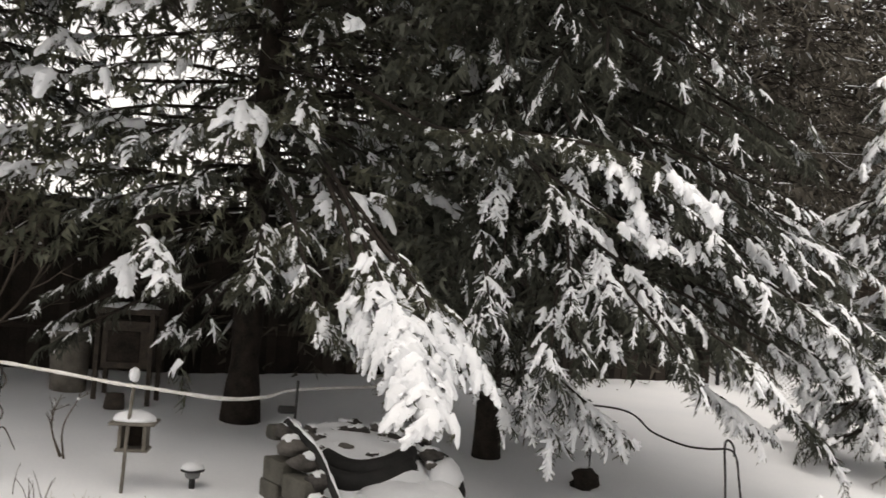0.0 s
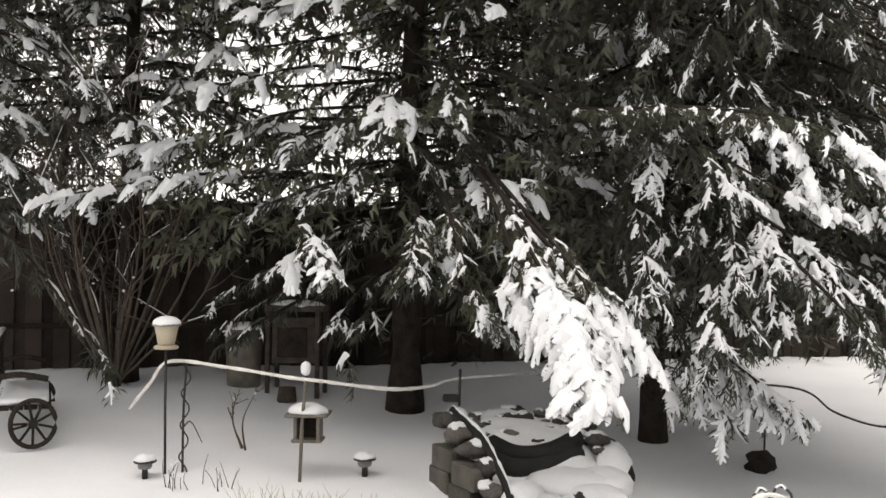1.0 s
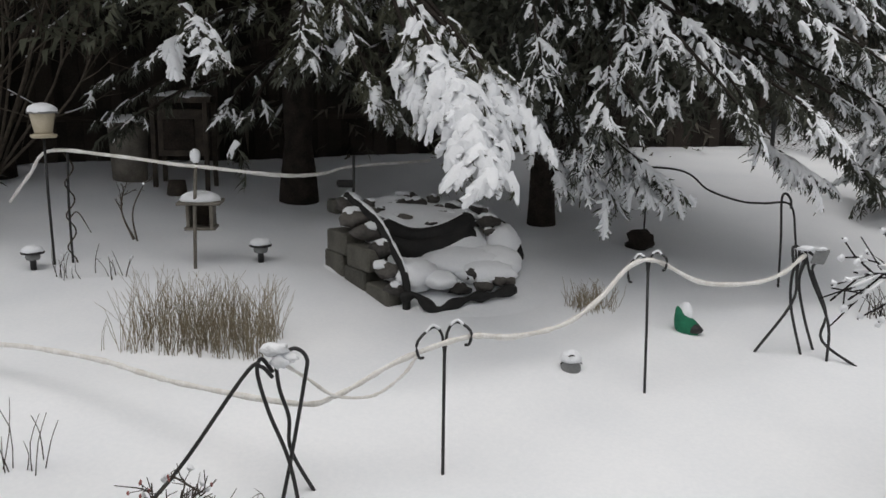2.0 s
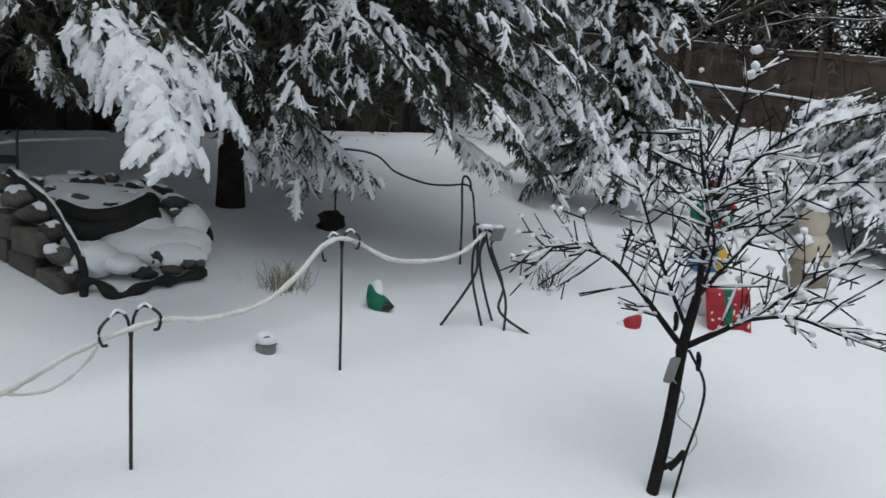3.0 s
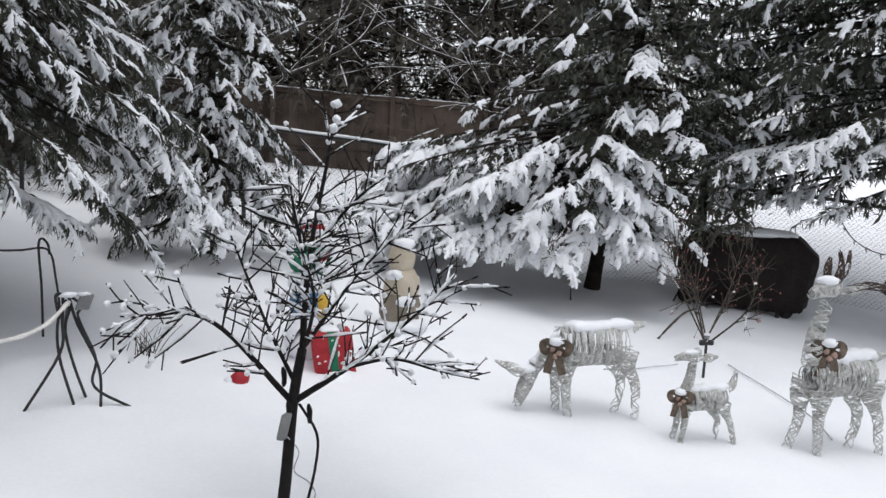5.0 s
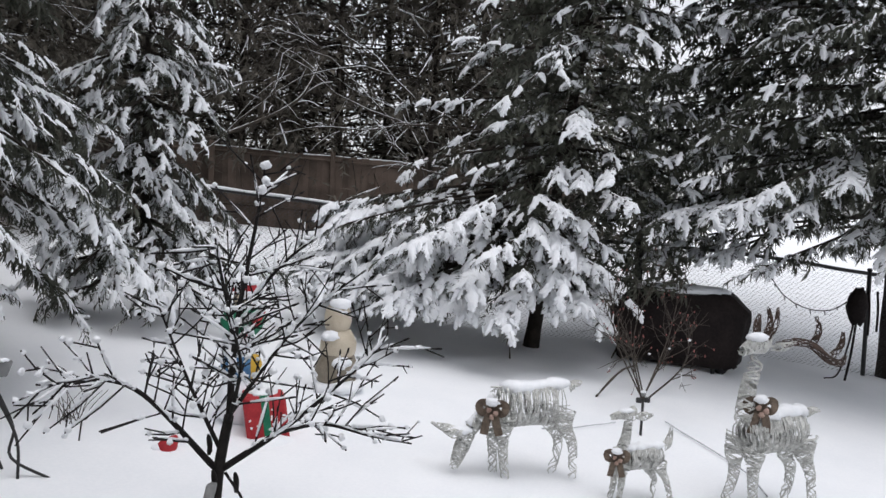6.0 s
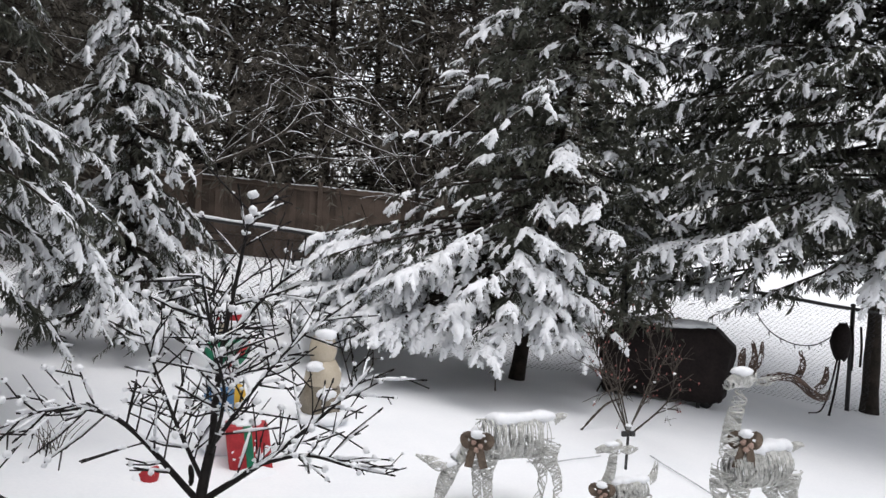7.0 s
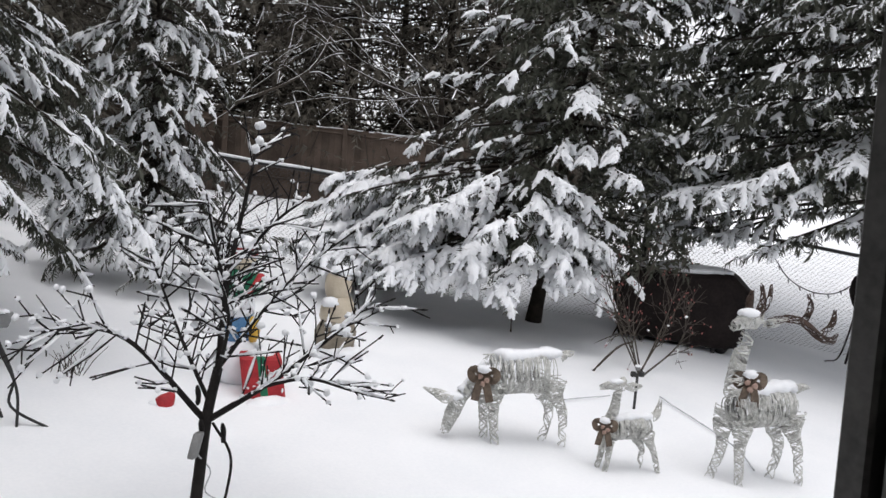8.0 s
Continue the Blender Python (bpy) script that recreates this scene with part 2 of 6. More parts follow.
def board_fence(name, a, b, height, label, post_extra=0.0, seed=1, wood=None):
    """Upright boards on two rails between square posts, each board a part; the top follows the slope."""
    rng = np.random.default_rng(seed)
    wood = wood or FENCE_WOOD
    root = thing(name, label, "fence", kind="structure")
    spots, yaw = fence_line(a, b, 0.142)
    heap = Heap()
    box(heap, (0, 0, height / 2), (0.168, 0.02, height), bevel=0.004)
    board = heap.mesh("board", [wood], False)
    for p in spots:
        ob = part("board", board, [wood], root)
        lap = 0.011 if len(root.children) % 2 else -0.011
        ob.location = (p[0] - lap * math.sin(radians(yaw)), p[1] + lap * math.cos(radians(yaw)), ground_height(*p) - 0.06 + rng.normal() * 0.012)
        ob.rotation_euler = (rng.normal() * 0.006, rng.normal() * 0.006, radians(yaw) + rng.normal() * 0.008)
    posts, _ = fence_line(a, b, 2.35)
    d = unit(np.array(b) - np.array(a))
    off = np.array([d[1], -d[0]]) * 0.075
    for i, p in enumerate(posts):
        heap = Heap()
        h = height + post_extra
        box(heap, (p[0] + off[0], p[1] + off[1], ground_height(*p) + h / 2 - 0.1), (0.11, 0.11, h + 0.2), yaw=yaw, bevel=0.008)
        part("post", heap, wood, root, smooth=False)
        if i:
            for f in (0.25, 0.9):
                q = posts[i - 1]
                heap = Heap()
                z0, z1 = ground_height(*q) + height * f, ground_height(*p) + height * f
                tube(heap, [(q[0] + off[0] * 0.55, q[1] + off[1] * 0.55, z0), (p[0] + off[0] * 0.55, p[1] + off[1] * 0.55, z1)], 0.03, sides=4)
                part("rail", heap, wood, root, smooth=False)
    heap = Heap()
    line = np.array([(p[0], p[1], ground_height(*p) + height - 0.06) for p in spots])
    line[:, 2] += rng.normal(size=len(line)) * 0.004
    tube(heap, line, 0.012 + 0.008 * rng.random(len(line)), sides=6, squash=0.8)
    part("snow", heap, SNOW_CLUMP, root, "thin ridge of snow along the top")
    return root


board_fence("board_fence", (-9.5, 7.35), (3.9, 12.85), 1.92, "tall weathered board fence at the garden back, darkened for shade", 0.10, 1, SHADED_FENCE)
board_fence("neighbour_fence", (8.7, 18.55), (16.6, 11.9), 1.72, "brown weathered board fence behind the chain-link fence", 0.03, 2)


def chain_fence(a, b, height, rise):
    root = thing("chain_fence", "galvanised chain-link fence with a black top rail and light snow", "fence", kind="structure")
    a, b = np.array(a, float), np.array(b, float)
    length = np.linalg.norm(b - a)
    d = (b - a) / length
    wires = Heap()
    pitch = 0.066
    for k in range(int(length / pitch)):
        s0 = k * pitch
        tall_ = height + rise * s0 / length
        z = np.arange(int(tall_ / pitch) * 2 + 1) * pitch / 2
        s = s0 + np.where(np.arange(len(z)) % 2 == 0, -0.5, 0.5) * pitch * 1.02
        xy = a + s[:, None] * d
        base = ground_height(*(a + s0 * d))
        n = np.array([-d[1], d[0]]) * 0.003
        xy = xy + np.where(np.arange(len(z)) % 2 == 0, 1, -1)[:, None] * n
        tube(wires, np.c_[xy, base + 0.02 + z], 0.0042, sides=3, caps=False)
    tagged(part("wire_mesh", wires, STEEL, root), kind="stuff")
    posts, _ = fence_line(a, b, 2.9)
    for i, p in enumerate(posts):
        h = Heap()
        z = ground_height(*p) + rise * i / (len(posts) - 1)
        tube(h, [(p[0], p[1], z - 0.3), (p[0], p[1], z + height + 0.06)], 0.03, sides=10)
        ball(h, (p[0], p[1], z + height + 0.07), (0.036, 0.036, 0.025), np.random.default_rng(1), 0.0, 5, 10)
        part("post", h, BLACK_IRON, root)
    top = np.array([[*(a + d * s), ground_height(*(a + d * s)) + height + rise * s / length + 0.02] for s in np.linspace(0, length, 60)])
    h = Heap()
    tube(h, top, 0.024, sides=8)
    part("top_rail", h, BLACK_IRON, root)
    h = Heap()
    rng = np.random.default_rng(4)
    seg = top[:30] + [0, 0, 0.026]
    tube(h, seg, 0.02 + 0.008 * rng.random(len(seg)), sides=6)
    part("snow", h, SNOW_CLUMP, root, "snow lying along the rail")
    return root


chain_fence((4.1, 12.7), (14.6, 1.75), 1.22, 0.15)


# ---- conifers ----
def needle_sprig(rng, n, radial, droop, wide=0.03):
    """Needles round a twig of unit length along x: thin blades, three corners each."""
    u = rng.random(n) ** 0.85
    a = rng.random(n) * 2 * np.pi
    r = radial * (0.7 + 0.6 * rng.random(n)) * (1.0 - 0.45 * u)
    base = np.stack([u, 0 * u, 0 * u], 1)
    w = wide * (0.7 + 0.6 * rng.random(n))
    tip = base + np.stack([0.12 + 0.18 * rng.random(n), r * np.cos(a), r * np.sin(a) - droop * r], 1)
    side = np.stack([np.full(n, 1.0), 0.3 * np.sin(a), -0.3 * np.cos(a)], 1) * w[:, None]
    return np.stack([base - side, base + side, tip], 1).reshape(-1, 3)


def snow_finger(rng):
    """A lumpy ridge of snow of unit length along x, lying on a twig like a small roof with a ragged hem."""
    k = 4
    x = np.array([-0.06, 0.28, 0.68, 1.06])
    prof = np.array([0.45, 1.0, 0.9, 0.15]) * (0.75 + 0.5 * rng.random(k))
    v = []
    for i in range(k):
        sway = 0.3 * rng.normal() if 0 < i < k - 1 else 0.0
        for q, w, hgt in ((-1, 1.0, -0.45), (0, 0.0, 0.75), (1, 1.0, -0.45)):
            v.append((x[i] + 0.07 * rng.normal(), sway + q * w * prof[i] * (0.65 + 0.7 * rng.random()), prof[i] * hgt * (0.7 + 0.6 * rng.random())))
    t = []
    for i in range(k - 1):
        for j in range(2):
            p = i * 3 + j
            t += [(p, p + 3, p + 4), (p, p + 4, p + 1)]
    return np.array(v), np.array(t)


RNG = np.random.default_rng(11)
SPRIGS = {"high": [needle_sprig(RNG, 10, 0.45, 0.3, 0.075) for _ in range(4)],
          "far": [needle_sprig(RNG, 6, 0.32, 0.6, 0.052) for _ in range(6)]}
FINGERS = [snow_finger(RNG) for _ in range(10)]


def place(heap, protos, tris, pos, way, length, cross, rng, slot, rise=0.0, pick=None, tilt=None):
    """Sets prototypes along ways: pos and way are rows, length and cross their scales."""
    pos, way = np.asarray(pos), unit(np.asarray(way))
    up = np.array([0, 0, 1.0]) + 0.34 * (rng.normal(size=pos.shape) if tilt is None else tilt)
    side = unit(np.cross(up, way))
    top = np.cross(way, side)
    pick = rng.integers(0, len(protos), len(pos)) if pick is None else pick
    for k in range(len(protos)):
        m = pick == k
        if not m.any():
            continue
        v = protos[k]
        w = (pos[m][:, None] + v[None, :, :1] * length[m][:, None, None] * way[m][:, None]
             + cross[m][:, None, None] * (v[None, :, 1:2] * side[m][:, None] + (v[None, :, 2:] + rise) * top[m][:, None]))
        t = tris[k] if tris is not None else np.arange(len(v)).reshape(-1, 3)
        heap.add(w.reshape(-1, 3), (t[None] + (np.arange(m.sum()) * len(v))[:, None, None]).reshape(-1, 3), slot)


def fan_spray(rng, pairs=3, blades=8, spread=1.0, thick=1.0, plump=1.0):
    """A fan of drooping twigs of unit length along x: its needles, and the snow on it at four loads, from a dusting to a thick cap."""
    lines = [np.array([(q, 0.05 * math.sin(3 * q), -0.22 * q * q) for q in np.linspace(0, 1, 4)])]
    for i in range(pairs):
        for sgn in (-1, 1):
            s0 = 0.02 + 0.72 * (i + 0.8 * rng.random()) / pairs
            ln = (0.36 + 0.34 * (1 - s0)) * (0.7 + 0.55 * rng.random()) * spread
            ang = 0.65 + 0.45 * rng.random()
            sag = 0.25 + 0.7 * rng.random()
            lines.append(np.array([(s0 + math.cos(ang + 0.1 * q) * ln * q, sgn * math.sin(ang - 0.35 * q) * ln * q, -0.22 * s0 * s0 - sag * ln * q * q * 0.8) for q in np.linspace(0, 1, 3)]))
    out = []
    # the brush of each twig: two crossed kites, pointed at the tip
    for l in lines:
        p, m, e = l[0], l[1] * 0.8 + l[-1] * 0.2, l[-1] + (l[-1] - l[-2]) * 0.18
        tan = unit(e - p)
        lat = unit(np.cross(tan, [0, 0, 1.0]))
        high = np.cross(lat, tan)
        w = (0.020 + 0.014 * rng.random()) * thick
        for side in (lat, high):
            out += [p, m - side * w, e, p, e, m + side * w]
    ln = np.array([np.linalg.norm(np.diff(l, axis=0), axis=1).sum() for l in lines])
    for w in rng.choice(len(lines), blades, p=ln / ln.sum()):
        l = lines[w]
        q = rng.random() ** 0.8 * (len(l) - 1.001)
        k = int(q)
        tan = unit(l[k + 1] - l[k])
        at = l[k] + (l[k + 1] - l[k]) * (q - k)
        side = unit(np.cross(tan, [0, 0, 1.0]))
        a = rng.random() * 6.283
        nl = (0.10 + 0.09 * rng.random()) * thick
        way = unit(tan * 0.8 + side * math.cos(a) + np.array([0, 0, 1.0]) * (math.sin(a) * 0.75 - 0.4))
        b = tan * 0.016 * thick + side * 0.006
        out += [at - b, at + b, at + way * nl]
    needles = np.array(out)
    snows = []
    for g, w0 in enumerate((0.036, 0.074, 0.110, 0.155)):
        section = ((-1.0, -0.40), (0.0, 0.75), (1.0, -0.40)) if g == 0 else ((-1.0, -0.50), (-0.5, 0.60), (0.5, 0.60), (1.0, -0.50))
        ns = len(section)
        v, t = [], []
        for n, l in enumerate(lines):
            if n and rng.random() < (0.25, 0.25, 0.18, 0.12)[g]:
                continue
            # the snow stops short of the needle tip, bluntly, and pools where the twigs meet
            cut = 0.95 if n == 0 else 0.52 + 0.32 * rng.random()
            m = 2 if n else 3
            c = curve(l, 17)
            l = np.array([c[int(round(cut * 16 * i / (m - 1)))] for i in range(m)])
            prof = np.linspace(1.45, 0.80, m) * (0.75 + 0.5 * rng.random(m)) * plump * (1.35 if n == 0 else 1.0)
            prof[-1] *= 0.75
            tan = unit(np.gradient(l, axis=0))
            lat = unit(np.cross(tan, [0, 0, 1.0]))
            base = len(v)
            for i in range(m):
                for cy, cz in section:
                    v.append(l[i] + lat[i] * cy * prof[i] * w0 * (0.75 + 0.5 * rng.random()) + np.array([0, 0, 1.0]) * (0.008 + cz * prof[i] * w0 * (0.75 + 0.5 * rng.random())))
            for i in range(m - 1):
                for j in range(ns - 1):
                    p = base + i * ns + j
                    t += [(p, p + ns, p + ns + 1), (p, p + ns + 1, p + 1)]
            if g:
                p = base + (m - 1) * ns
                v.append(l[-1] + tan[-1] * w0 * prof[-1] * 0.9 + [0, 0, -0.1 * w0])
                t += [(p + j, p + ns, p + j + 1) for j in range(ns - 1)]
        snows.append((np.array(v), np.array(t)))
    return needles, snows


FANS = {"spruce": [fan_spray(RNG) for _ in range(10)],
        "pine": [fan_spray(RNG, 2, 24, 0.9, 1.6, 1.3) for _ in range(8)]}


def bough(root, pts, width, rng, kind="spruce", snow=0.8, load=1.0, hang=0.5, step=0.13, bare=0.2, r0=0.03, leaf=None, fan=0.7, dust=0.45):
    """One bough: a bending limb, fans of twigs on both sides, hanging fans below and snow lying on top. A part with its snow under it."""
    pts = np.asarray(pts, float)
    length = np.linalg.norm(np.diff(pts, axis=0), axis=1).sum()
    step *= 1.9
    k = max(5, int(length / step))
    sp = curve(pts, k + 1)
    wood, white = Heap(), Heap()
    tube(wood, sp, np.linspace(r0, 0.006, k + 1), sides=5, slot=0)
    tan = unit(np.gradient(sp, axis=0))
    P, D, L, S = [], [], [], []
    share = snow * (0.3 + 0.85 * rng.random())
    # snow lies in stretches: a slow random line along the bough says where it held
    held = np.interp(np.linspace(0, 1, k + 1), np.linspace(0, 1, max(3, int(length / 0.45))), rng.random(max(3, int(length / 0.45))))

    def spray(at, way, ln, chance, line=0.5):
        # 0 bare, 1 dusted, 2 capped
        P.append(at)
        D.append(way)
        L.append(ln)
        S.append(2 if chance > line + 0.13 * rng.normal() else 1 if chance > 0 and rng.random() < dust else 0)

    for i in range(k + 1):
        t = i / k
        if t < bare:
            continue
        q = (t - bare) / (1 - bare)
        size = width * 0.88 * (0.72 + 0.45 * min(1.0, 2 * q) - 0.40 * q)
        lat = unit(np.cross(tan[i], [0, 0, 1.0]))
        lit = share * min(1.0, 0.15 + 1.1 * q)
        line = held[i]
        spray(sp[i], unit(tan[i] + lat * 0.35 * rng.normal() + [0, 0, 0.06]), size * (0.50 + 0.20 * rng.random()), lit, line)
        for sgn in (-1, 1):
            if rng.random() < 0.12:
                continue
            way = unit(tan[i] * (0.75 + 0.5 * rng.random()) + sgn * lat * fan * (0.7 + 0.6 * rng.random()) + [0, 0, -0.08 - 0.30 * hang * rng.random() + 0.08 * rng.normal()])
            ln = size * (0.65 + 0.55 * rng.random())
            foot = sp[i] + tan[i] * step * 0.4 * rng.normal()
            spray(foot, unit(way + rng.normal(size=3) * 0.15), ln * 0.54, lit, line)
            out = unit(way + [0.2 * rng.normal(), 0.2 * rng.normal(), -0.10 - 0.20 * rng.random()])
            spray(foot + way * ln * 0.30, out, ln * (0.46 + 0.16 * rng.random()), lit * 1.1, line)
            out = unit(out + [0.2 * rng.normal(), 0.2 * rng.normal(), -0.10 - 0.25 * rng.random()])
            spray(foot + way * ln * 0.58 + [0, 0, -0.03 * ln], out, ln * (0.44 + 0.16 * rng.random()), lit * 1.1, line)
            if rng.random() < hang * 0.5:
                spray(foot + way * ln * 0.7 * rng.random(), unit(np.array([rng.normal() * 0.3, rng.normal() * 0.3, -1.0]) + way * 0.5), ln * (0.36 + 0.25 * rng.random()), 0.0)
    spray(sp[-1] - tan[-1] * 0.05, tan[-1], width * 0.40, min(1.0, snow * 1.3))
    P, D, L, S = np.array(P), unit(np.array(D)), np.maximum(np.array(L), 0.075), np.array(S)
    fans = FANS[kind]
    pick = rng.integers(0, len(fans), len(P))
    tilt = rng.normal(size=P.shape)
    green = Heap()
    place(green, [f[0] for f in fans], None, P, D, L, L, rng, 0, pick=pick, tilt=tilt)
    limb = part("bough", wood, BARK, root, smooth=False)
    tagged(part("needles", green, leaf or NEEDLE, limb, smooth=False), kind="stuff")
    if S.any():
        # the snow lies on the upper side of the twigs; how much differs from fan to fan
        want = 0.0095 * load * (0.5 + 0.9 * rng.random(len(P))) / L
        grade = np.where(S == 1, 0, 1 + np.digitize(want, (0.062, 0.100)))
        for g in range(4):
            m = (S > 0) & (grade == g)
            if m.any():
                place(white, [f[1][g][0] for f in fans], [f[1][g][1] for f in fans], P[m], D[m], L[m], L[m], rng, 0, pick=pick[m], tilt=tilt[m])
        tagged(part("snow", white, SNOW_CLUMP, limb), kind="stuff")
    return limb


def trunk_part(root, pts, r0, r1, seed=0):
    rng = np.random.default_rng(seed)
    h = Heap()
    c = curve(pts, 26)
    r = np.linspace(r0, r1, 26) * (1 + 0.06 * rng.normal(size=26))
    r[:3] *= np.array([1.35, 1.12, 1.03])
    tube(h, c, r, sides=12)
    return part("trunk", h, BARK, root)


def conifer(name, label, base, height, spread, seed, kind="spruce", low=0.6, whorl=0.42, per=7, face=None, back=0.35, lean=(0, 0), snow=0.75,
            load=1.0, hang=0.6, dip=0.35, width=0.5, r0=0.2, leaf=None, top=None, step=0.15, power=0.8, bare=0.1, bias=None, dust=0.45):
    """A conifer with whorls of boughs; those that face the way 'face' (degrees) are full, the rest sparser."""
    rng = np.random.default_rng(seed)
    root = thing(name, label, "tree")
    x, y = base
    z = ground_height(x, y)
    tip = np.array([x + lean[0], y + lean[1], z + height])
    trunk_part(root, [(x, y, z - 0.15), (x + lean[0] * 0.4, y + lean[1] * 0.4, z + height * 0.5), tip], r0, 0.02, seed)
    h, turn = low, rng.random() * 6.28
    while h < (top or height - 0.3):
        u = h / height
        n = max(4, int(per * (1 - 0.35 * u)))
        for i in range(n):
            a = turn + 2 * math.pi * i / n + rng.normal() * 0.22
            if face is not None and math.cos(a - radians(face)) < -0.15 and rng.random() > back:
                continue
            reach = spread * (1 - u) ** power * (0.85 + 0.3 * rng.random() if rng.random() < 0.72 else 0.4 + 0.3 * rng.random()) + 0.15
            if bias:
                reach *= 1 + bias[1] * math.cos(a - radians(bias[0]))
            out = np.array([math.cos(a), math.sin(a), 0])
            s = np.array([x + lean[0] * u, y + lean[1] * u, z + h + rng.normal() * 0.14])
            d = dip * reach * (1 - 0.75 * u)
            bend = rng.normal() * 0.09 * reach
            mid = s + out * reach * 0.55 + [-out[1] * bend, out[0] * bend, -d * 0.35 + 0.08 * reach * u + rng.normal() * 0.05 * reach]
            end = s + out * reach + [0, 0, -d * (0.5 + 0.9 * rng.random())]
            end[2] = max(end[2], ground_height(end[0], end[1]) + 0.32)
            mid[2] = max(mid[2], ground_height(mid[0], mid[1]) + 0.4)
            bough(root, [s, mid, end], width * (0.6 + 0.5 * (1 - u)) * (0.85 + 0.3 * rng.random()), rng, kind, snow, load, hang, step, bare, 0.012 + 0.022 * (1 - u), leaf, dust=dust)
        h += whorl * (0.8 + 0.4 * rng.random())
        turn += 0.9
    return root


def skirt(root, base, layers, az0, az1, count, reach_of, rng, lift, snow, load, width, step=0.17, hang=0.85, least=0.3, dust=0.45):
    """Layered drooping boughs between two bearings round a trunk; reach_of gives each bearing's reach."""
    x, y = base
    for layer, z_end in enumerate(layers):
        for k in range(count):
            a = az0 + (az1 - az0) * (k + 0.5 * (layer % 2) + 0.25 * rng.normal()) / count
            reach = reach_of(a, layer) * (0.85 + 0.25 * rng.random())
            a = radians(a)
            out = np.array([math.cos(a), math.sin(a), 0])
            s0 = np.array([x, y, z_end + lift * (0.7 + 0.5 * rng.random())])
            e = np.array([x, y, z_end + 0.12 * rng.normal()]) + out * reach
            e[2] = max(e[2], ground_height(e[0], e[1]) + least)
            side = np.array([-out[1], out[0], 0]) * 0.07 * reach * rng.normal()
            mid = s0 * 0.45 + e * 0.55 + side + [0, 0, 0.14 * lift]
            near_ = e * 0.86 + s0 * 0.14 + side * 0.4 + [0, 0, 0.07 * lift]
            bough(root, [s0, mid, near_, e], width * (0.8 + 0.4 * rng.random()), rng, "spruce", snow if layer < 4 else snow * 0.4, load * (0.8 + 0.4 * rng.random()), hang, step, 0.12, 0.022, dust=dust if layer < 4 else dust * 0.5)


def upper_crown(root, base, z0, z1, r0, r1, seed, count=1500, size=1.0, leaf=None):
    """Many short sprays round the tapering stem: a tree's inner fill, or an unseen high crown added to shade the
    ground.
    """
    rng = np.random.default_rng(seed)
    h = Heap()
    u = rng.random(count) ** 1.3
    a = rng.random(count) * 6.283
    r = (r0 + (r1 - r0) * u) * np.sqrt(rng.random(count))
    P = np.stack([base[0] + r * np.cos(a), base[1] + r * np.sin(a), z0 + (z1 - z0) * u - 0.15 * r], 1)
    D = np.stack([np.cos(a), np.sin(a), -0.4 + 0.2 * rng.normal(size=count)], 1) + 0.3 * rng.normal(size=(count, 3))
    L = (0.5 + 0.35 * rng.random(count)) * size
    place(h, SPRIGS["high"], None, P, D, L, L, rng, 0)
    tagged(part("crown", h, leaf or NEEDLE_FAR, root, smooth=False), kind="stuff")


# the big pine at the back, with its long snow-laden limbs
pine = conifer("pine_tree", "large dark pine with long limbs and heavy clumps of snow", (-1.80, 8.62), 9.0, 3.6, 21, "pine", low=2.3, whorl=0.34, per=8, face=-80, back=0.5,
               lean=(0.12, 0.2), snow=0.60, load=1.5, hang=0.5, dip=0.22, width=0.55, r0=0.155, leaf=NEEDLE_PINE, top=6.4, step=0.20, bare=0.08, dust=0.22)
upper_crown(pine, (-1.8, 8.6), 3.0, 6.8, 2.3, 2.0, 211, 750, 0.42, NEEDLE_PINE)
# unseen crown above the pine, added to keep sky light off the ground
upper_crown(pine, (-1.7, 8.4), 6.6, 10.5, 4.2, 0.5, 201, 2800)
rng = np.random.default_rng(77)
